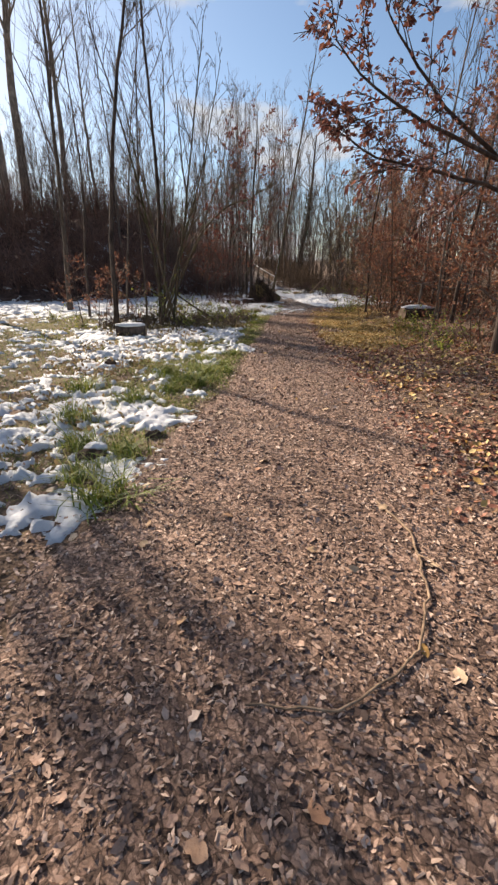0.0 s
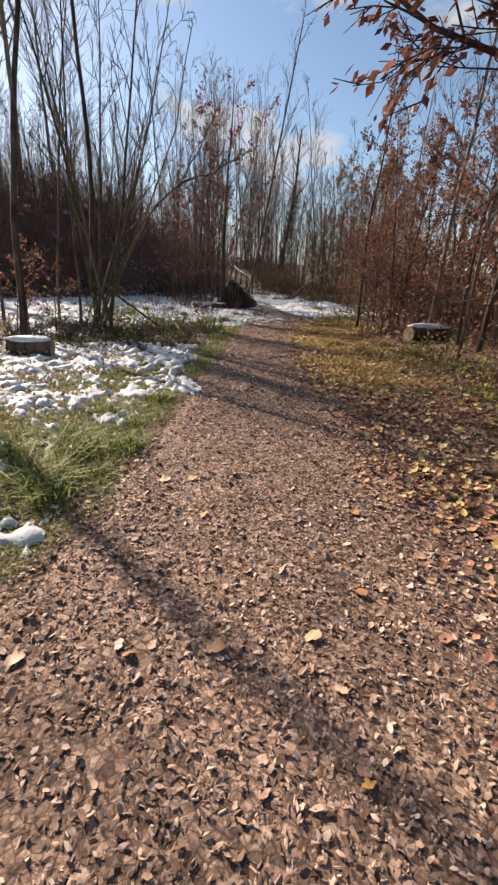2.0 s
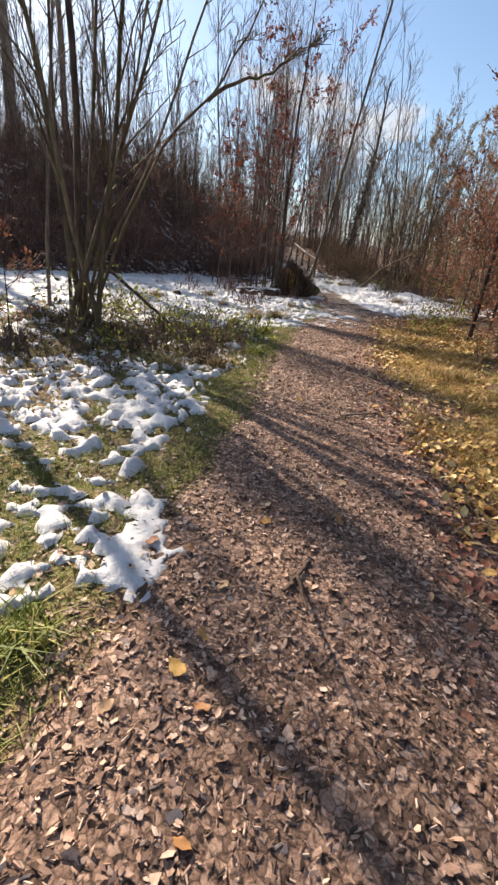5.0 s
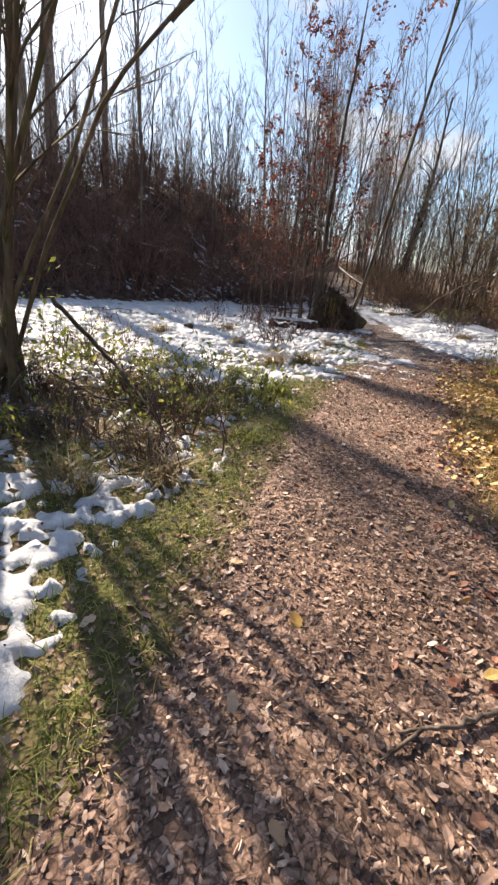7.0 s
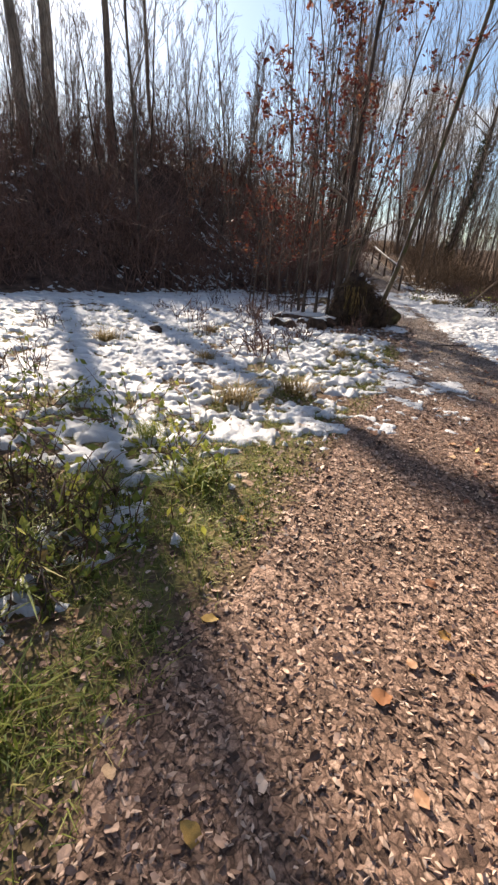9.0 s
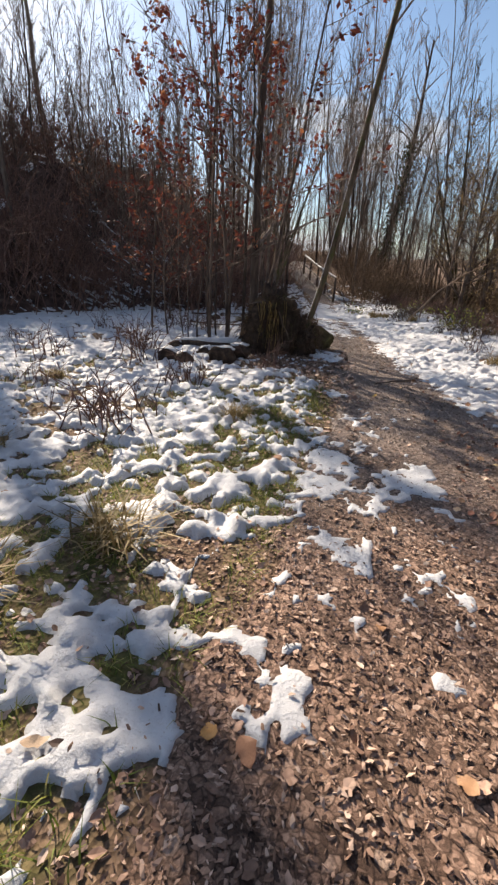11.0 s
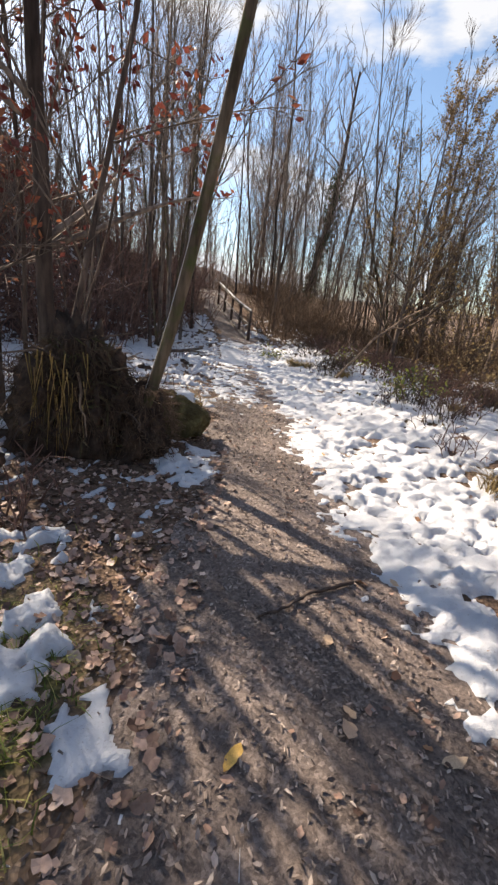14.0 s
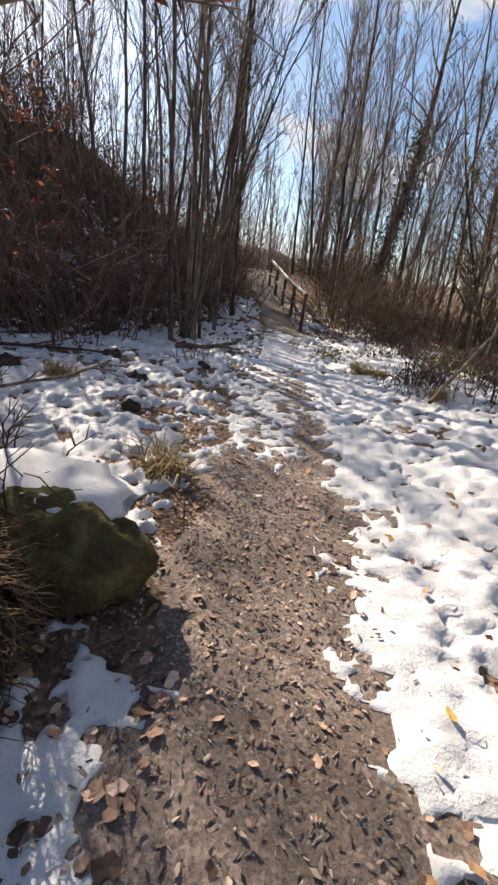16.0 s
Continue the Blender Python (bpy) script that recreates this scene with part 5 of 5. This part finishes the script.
# wooden handrail beside the climbing path
def handrail():
    ob = thing("handrail", 1.95, 36.5, 0, "weathered wooden handrail beside the climbing path", "handrail")
    a, b = np.array((1.98, 36.4)), np.array((0.35, 41.8))
    tops = []
    for k in range(5):
        p = a + (b - a) * k / 4 - (1.95, 36.5)
        z0 = float(height(np.array([p[0] + 1.95]), np.array([p[1] + 36.5]))[0])
        s = Soup()
        s.tube([(p[0], p[1], z0 - 0.2), (p[0], p[1], z0 + 0.5), (p[0] + 0.01, p[1], z0 + 1.0), (p[0] + 0.01, p[1], z0 + 1.03)], (0.055, 0.05, 0.05, 0.02), 8)
        part("post", s.mesh("post", M_BARK_DARK), ob)
        tops.append((p[0], p[1], z0 + 1.02))
    for name, dz, r, mat in (("top_rail", 0.0, 0.05, M_RAIL), ("mid_rail", -0.45, 0.04, M_RAIL), ("kick_board", -0.98, 0.06, M_RAIL)):
        s = Soup()
        s.tube([(q[0], q[1] - 0.01, q[2] + dz) for q in tops], np.full(5, r), 7)
        part(name, s.mesh(name, mat), ob)
    s = Soup()
    s.tube([(q[0], q[1], q[2] + 0.045) for q in tops], np.full(5, 0.03), 6)
    part("snow_line", s.mesh("snow_line", M_SNOW), ob, "thin snow along the top rail")


handrail()


# ---------------------------------------------------------------- grass, plants, leaves
def blades(rng, n, tall, wide, bend=0.5):
    """Template-free grass: n blades at the origin as quads; gives (n, 6, 3) and faces."""
    a = rng.uniform(0, 6.28, n)
    h = tall * rng.uniform(0.5, 1.2, n)
    out = bend * h * rng.uniform(0.3, 1.2, n)
    d = np.stack([np.cos(a), np.sin(a)], -1)
    s = np.stack([-np.sin(a), np.cos(a)], -1) * (wide * rng.uniform(0.6, 1.2, n))[:, None]
    v = np.zeros((n, 6, 3))
    for k, (u, w) in enumerate(((0, 1), (0.55, 0.8), (1, 0.15))):
        c = d * (out * u ** 2)[:, None]
        z = h * (u - 0.35 * u * u * np.minimum(out / h, 1))
        v[:, 2 * k, :2], v[:, 2 * k + 1, :2] = c - s * w, c + s * w
        v[:, 2 * k, 2] = v[:, 2 * k + 1, 2] = z
    f = np.array([(0, 1, 3, 2), (2, 3, 5, 4)])
    return v, f


def grass_field(name, label, pts, rng, tall, wide, mat, bend=0.7):
    n = len(pts)
    v, f = blades(rng, n, tall, wide, bend)
    base = np.column_stack([pts, surface(pts[:, 0], pts[:, 1]) - 0.015])
    v = (v + base[:, None]).reshape(-1, 3)
    f = (f[None] + (np.arange(n) * 6)[:, None, None]).reshape(-1, 4)
    return tagged(new(name, mesh_from(name, v, f, mat)), label, "grass", "", "stuff")


rng = np.random.default_rng(61)
gy = rng.uniform(2.0, 23.2, 160000)
c = np.column_stack([left_edge(gy) + 0.15 - 2.6 * rng.uniform(0, 1, len(gy)) ** 1.25, gy])
w = grassy(c[:, 0], c[:, 1]) * (snow_field(c[:, 0], c[:, 1]) < 0.02)
w = w * (0.25 + 0.75 * ss(0.38, 0.6, fbm(c[:, 0] * 3.2, c[:, 1] * 3.2, 3, 85)))
c = c[rng.uniform(0, 1, len(c)) < w * 1.5][:56000]
grass_field("grass", "short green and yellow grass along the path", c, rng, 0.085, 0.003, M_GRASS, 1.2)
c = np.column_stack([rng.uniform(-7, -1.5, 16000), rng.uniform(3, 23, 16000)])
c = c[(snow_field(c[:, 0], c[:, 1]) < 0.0) & (c[:, 0] < left_edge(c[:, 1]) - 2.2)][:7000]
grass_field("meadow_grass", "rough yellow-green grass between the snow patches", c, rng, 0.14, 0.005, M_GRASS, 1.0)
c = np.column_stack([rng.uniform(1.8, 5.0, 90000), rng.uniform(8, 21, 90000)])
d = c[:, 0] - right_edge(c[:, 1])
w = (ss(-0.15, 0.4, d) * (1 - ss(1.3, 2.4, d)) * ss(8.5, 10.5, c[:, 1]) * (1 - ss(17, 20, c[:, 1])) * ss(0.36, 0.56, fbm(c[:, 0] * 1.7, c[:, 1] * 1.7, 3, 81)))
c = c[rng.uniform(0, 1, len(c)) < w][:24000]
k = rng.uniform(0, 1, len(c)) < 0.68
grass_field("dry_grass", "bleached yellow grass on the sunny verge", c[k], rng, 0.13, 0.0035, M_STRAW, 1.3)
grass_field("verge_grass", "short yellow-green grass on the sunny verge", c[~k], rng, 0.08, 0.0035, M_GRASS, 1.2)


def tuft_mesh(seed, n, tall, mat, bend=1.35):
    rng = np.random.default_rng(seed)
    v, f = blades(rng, n, tall, 0.006, bend)
    v[:, :, :2] += rng.normal(0, 0.085, (n, 1, 2))
    return mesh_from("tuft", v.reshape(-1, 3), (f[None] + (np.arange(n) * 6)[:, None, None]).reshape(-1, 4), mat)


def tufts(label, group, mats, spots, rng, tall, n=150):
    kinds = [tuft_mesh(int(rng.integers(9999)), n, tall, m) for m in mats]
    for x, y in spots:
        ob = new("grass_tuft", kinds[int(rng.integers(len(kinds)))])
        ob.location = (x, y, gz(x, y) - 0.02)
        ob.rotation_euler = (0, 0, rng.uniform(0, 6.28))
        s = rng.uniform(0.7, 1.3)
        ob.scale = (s, s, s)
        tagged(ob, label, "grass tuft", group)


green = [(-0.77, 5.96), (-0.95, 6.2), (-0.6, 6.35), (-1.1, 5.7), (-0.75, 6.7), (-0.45, 6.9), (-0.95, 7.1), (-1.3, 6.5), (-0.5, 7.5), (-0.85, 7.8), (-1.5, 5.2), (-1.1, 3.4), (-1.35, 3.0),
         (-1.0, 2.6), (-1.6, 3.6), (0.12, 13.97), (-0.4, 14.6), (-1.9, 4.4), (-2.3, 5.6), (-0.35, 8.4), (-0.3, 15.3), (0.1, 15.8), (-0.6, 16.3), (-1.7, 16.9)]
tufts("tuft of long green grass at the path edge", "green grass tufts", [M_GRASS, M_GRASS], green, rng, 0.21, 150)
tufts("tuft of brown dead grass by the path", "brown grass tufts", [M_DRYTUFT, M_DRYTUFT], [(-0.5, 13.2), (-0.75, 13.5), (-0.3, 12.9), (-0.9, 12.6), (-0.2, 17.6), (0.3, 18.3), (-1.2, 19.2), (-3.2, 19.6), (3.0, 13.4), (3.5, 14.2), (3.3, 12.2),
      (2.9, 15.4), (3.9, 12.8), (4.0, 11.4), (5.2, 26.8), (4.6, 24.4), (0.6, 20.6), (-2.0, 21.4), (-0.75, 28.6), (-0.7, 28.75), (1.35, 26.6), (3.35, 31.4), (3.55, 31.2), (3.2, 31.7), (4.1, 29.6), (4.9, 28.4)], rng, 0.24, 150)


def leafy_patch(x, y, seed, wide, tall, n, label):
    ob = thing("bramble", x, y, gz(x, y), label, "bramble", "brambles")
    rng = np.random.default_rng(seed)
    s, tips = Soup(), []
    for _ in range(22):
        p = bent((rng.normal(0, wide * 0.4), rng.normal(0, wide * 0.4), -0.03), (rng.normal(0, 0.7), rng.normal(0, 0.7), 1), tall * rng.uniform(0.8, 1.7), 6, rng, 0.2, -0.08)
        s.tube(p, np.linspace(0.006, 0.002, 7), 4)
        tips.append(p)
    tagged(part("stem_tangle", s.mesh("stem_tangle", M_BRUSH), ob), kind="stuff")
    v, f = leaves_on(tips, n, 0.07, rng, 0.05)
    part("foliage", mesh_from("foliage", v, f, M_GREENLEAF), ob, "green and yellow bramble leaves")


for i, (x, y, w, h) in enumerate([(-1.3, 15.4, 0.7, 0.5), (-0.6, 15.0, 0.6, 0.4), (-2.0, 16.4, 0.8, 0.5), (-1.0, 16.6, 0.6, 0.4), (-2.9, 15.9, 0.7, 0.6), (-1.9, 13.4, 0.5, 0.35), (-0.2, 16.0, 0.5, 0.3),
                                  (4.3, 9.4, 0.7, 0.45), (4.1, 10.4, 0.6, 0.4), (3.7, 8.3, 0.6, 0.35), (4.6, 11.4, 0.6, 0.4), (4.0, 18.6, 0.8, 0.6), (4.4, 20.0, 0.8, 0.6), (5.0, 19.2, 0.8, 0.7), (3.9, 17.4, 0.6, 0.4), (5.6, 21.4, 0.8, 0.6), (-6.6, 14.5, 0.9, 0.5), (-4.9, 12.4, 0.7, 0.4), (-0.75, 14.1, 0.5, 0.35), (-1.5, 14.6, 0.6, 0.45), (-0.1, 14.9, 0.4, 0.3), (-2.4, 15.2, 0.7, 0.6), (4.9, 27.6, 0.6, 0.4), (5.3, 29.0, 0.6, 0.4), (4.4, 31.0, 0.6, 0.35), (2.75, 33.2, 0.4, 0.3)]):
    leafy_patch(x, y, 600 + i, w, h, 9, "low green bramble beside the path")

# leaf litter and wood chips in bulk
rng = np.random.default_rng(71)
c = np.column_stack([rng.uniform(-3.6, 4.6, 150000), rng.uniform(-1.0, 30, 150000)])
le, re = left_edge(c[:, 1]), right_edge(c[:, 1])
on = (c[:, 0] > le) & (c[:, 0] < re)
side = np.minimum(c[:, 0] - le, re - c[:, 0])
p = np.where(on, (0.75 - 0.4 * ss(0.15, 0.7, side)) * (1 - 0.72 * ss(17, 20, c[:, 1])), 0.5 + 0.7 * (1 - ss(0.3, 1.8, le - c[:, 0])))
p = np.where(c[:, 0] > re, 0.9 - 0.75 * ss(19, 21, c[:, 1]), p) * np.where(snow_field(c[:, 0], c[:, 1]) > 0.03, 0.05, 1.0)
p = p * (0.5 + 0.9 * ss(0.35, 0.6, fbm(c[:, 0] * 0.9, c[:, 1] * 0.9, 3, 91)))
c = c[rng.uniform(0, 1, len(c)) < p][:60000]
third = len(c) // 3
lv, lf, base = [], [], 0
for (tv, tf), q, lo, hi in (((OVAL_V, OVAL_T), c[:third // 2], 0.022, 0.06), ((RAGGED_V, RAGGED_T), c[third // 2:third], 0.024, 0.062), ((SCRAP_V, SCRAP_T), c[third:], 0.012, 0.036)):
    v, f = scatter(tv, tf, np.column_stack([q, surface(q[:, 0], q[:, 1]) + 0.009]), turns(rng, len(q), 0.4), rng.uniform(lo, hi, len(q)))
    lv.append(v)
    lf.append(f + base)
    base += len(v)
tagged(new("leaf_litter", mesh_from("leaf_litter", np.concatenate(lv), np.concatenate(lf), M_LITTER)), "dry brown leaf litter over path and verge", "leaves", "", "stuff")
c = np.column_stack([rng.uniform(0.8, 5.2, 40000), rng.uniform(0.5, 21, 40000)])
d = c[:, 0] - right_edge(c[:, 1])
p = ss(-0.75, 0.15, d) * (1 - 0.55 * ss(8.5, 10.5, c[:, 1])) * (0.35 + 0.65 * ss(0.36, 0.58, fbm(c[:, 0] * 1.3, c[:, 1] * 1.3, 3, 93)))
c = c[rng.uniform(0, 1, len(c)) < p][:13000]
v, f = scatter(OVAL_V * (1, 1.25, 1), OVAL_T, np.column_stack([c, surface(c[:, 0], c[:, 1]) + 0.014]), turns(rng, len(c), 0.4), rng.uniform(0.035, 0.08, len(c)))
tagged(new("verge_leaves", mesh_from("verge_leaves", v, f, M_VERGE)), "curled red-brown fallen leaves under the beeches", "leaves", "", "stuff")
c = np.column_stack([rng.uniform(1.4, 5.4, 26000), rng.uniform(1.5, 20, 26000)])
d = c[:, 0] - right_edge(c[:, 1])
p = ss(-0.4, 0.2, d) * (1 - ss(1.9, 2.8, d)) * (0.25 + 0.75 * ss(8.5, 10, c[:, 1])) * (0.15 + 0.85 * ss(0.42, 0.6, fbm(c[:, 0] * 0.9, c[:, 1] * 0.9, 3, 97)))
c = c[rng.uniform(0, 1, len(c)) < p][:8000]
v, f = scatter(OVAL_V * (1, 1.2, 1), OVAL_T, np.column_stack([c, surface(c[:, 0], c[:, 1]) + 0.045]), turns(rng, len(c), 0.5), rng.uniform(0.035, 0.085, len(c)))
tagged(new("yellow_leaves", mesh_from("yellow_leaves", v, f, M_YELLOW)), "pale yellow fallen leaves lying in the verge grass", "leaves", "", "stuff")
c = np.column_stack([rng.uniform(0.0, 2.0, 1900), rng.uniform(19.5, 25.0, 1900)])
d = left_edge(c[:, 1]) - c[:, 0]
c = c[(d > -0.55) & (d < 1.3) & (snow_field(c[:, 0], c[:, 1]) < 0.02) & (rng.uniform(0, 1, len(c)) < 0.25 + 0.75 * ss(21, 22.3, c[:, 1]))]
v, f = scatter(RAGGED_V, RAGGED_T, np.column_stack([c, surface(c[:, 0], c[:, 1]) + 0.016]), turns(rng, len(c), 0.35), rng.uniform(0.035, 0.085, len(c)))
tagged(new("large_leaves", mesh_from("large_leaves", v, f, M_LITTER)), "large dull brown fallen leaves beside the root plate", "leaves", "", "stuff")
c = np.column_stack([rng.uniform(-2, 4.2, 330000), rng.uniform(-1.2, 30, 330000)])
off = np.minimum(c[:, 0] - left_edge(c[:, 1]), right_edge(c[:, 1]) - c[:, 0])
p = ss(-0.3, 0.15, off) * np.where(snow_field(c[:, 0], c[:, 1]) > 0.0, 0.14, 1.0) * (1 - 0.42 * ss(17.5, 21, c[:, 1]))
c = c[rng.uniform(0, 1, len(c)) < p][:96000]
sz = rng.uniform(0.010, 0.032, len(c))
half = len(c) // 2
at = np.column_stack([c, surface(c[:, 0], c[:, 1]) + 0.003])
v, f = scatter(CHIP_V * (1, 0.9, 1), CHIP_T, at[:half], turns(rng, half, 0.3), sz[:half])
v2, f2 = scatter(FLAKE_V, FLAKE_T, at[half:] + (0, 0, 0.004), turns(rng, len(c) - half, 0.42), sz[half:] * 1.15)
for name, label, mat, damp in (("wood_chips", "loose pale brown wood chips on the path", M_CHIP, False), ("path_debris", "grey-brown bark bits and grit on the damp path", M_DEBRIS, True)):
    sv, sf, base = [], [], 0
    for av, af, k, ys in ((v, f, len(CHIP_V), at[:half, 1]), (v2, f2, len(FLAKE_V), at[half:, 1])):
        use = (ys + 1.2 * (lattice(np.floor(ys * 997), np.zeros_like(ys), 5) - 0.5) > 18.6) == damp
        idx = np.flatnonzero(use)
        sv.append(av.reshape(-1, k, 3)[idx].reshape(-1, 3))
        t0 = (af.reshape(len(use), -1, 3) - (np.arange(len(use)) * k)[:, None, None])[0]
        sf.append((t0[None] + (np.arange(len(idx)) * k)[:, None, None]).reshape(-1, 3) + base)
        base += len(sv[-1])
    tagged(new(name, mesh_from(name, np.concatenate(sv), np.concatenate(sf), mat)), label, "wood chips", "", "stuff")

# the larger leaves, one by one
leaf_kinds = []
for k in range(8):
    q, f = leaf_outline((-0.25, 0.3, 0.1, 0.5, -0.1, 0.2, 0.4, 0.0)[k], (0.3, 0.26, 0.34, 0.22, 0.3, 0.36, 0.28, 0.32)[k])
    leaf_kinds.append(mesh_from("leaf", q, f, M_LEAF, True))
n = 0
while n < 290:
    x, y = rng.uniform(-1.6, 4.2), rng.uniform(-0.3, 29)
    if not (left_edge(y) - 0.5 < x < right_edge(y) + 0.9):
        continue
    ob = new("leaf", leaf_kinds[int(rng.integers(8))])
    ob.parent = footpath
    ob.location = (x, y, gz(x, y) + 0.014)
    ob.rotation_euler = (rng.normal(0, 0.3), rng.normal(0, 0.3), rng.uniform(0, 6.28))
    s = rng.uniform(0.055, 0.105)
    ob.scale = (s, s, s)
    n += 1
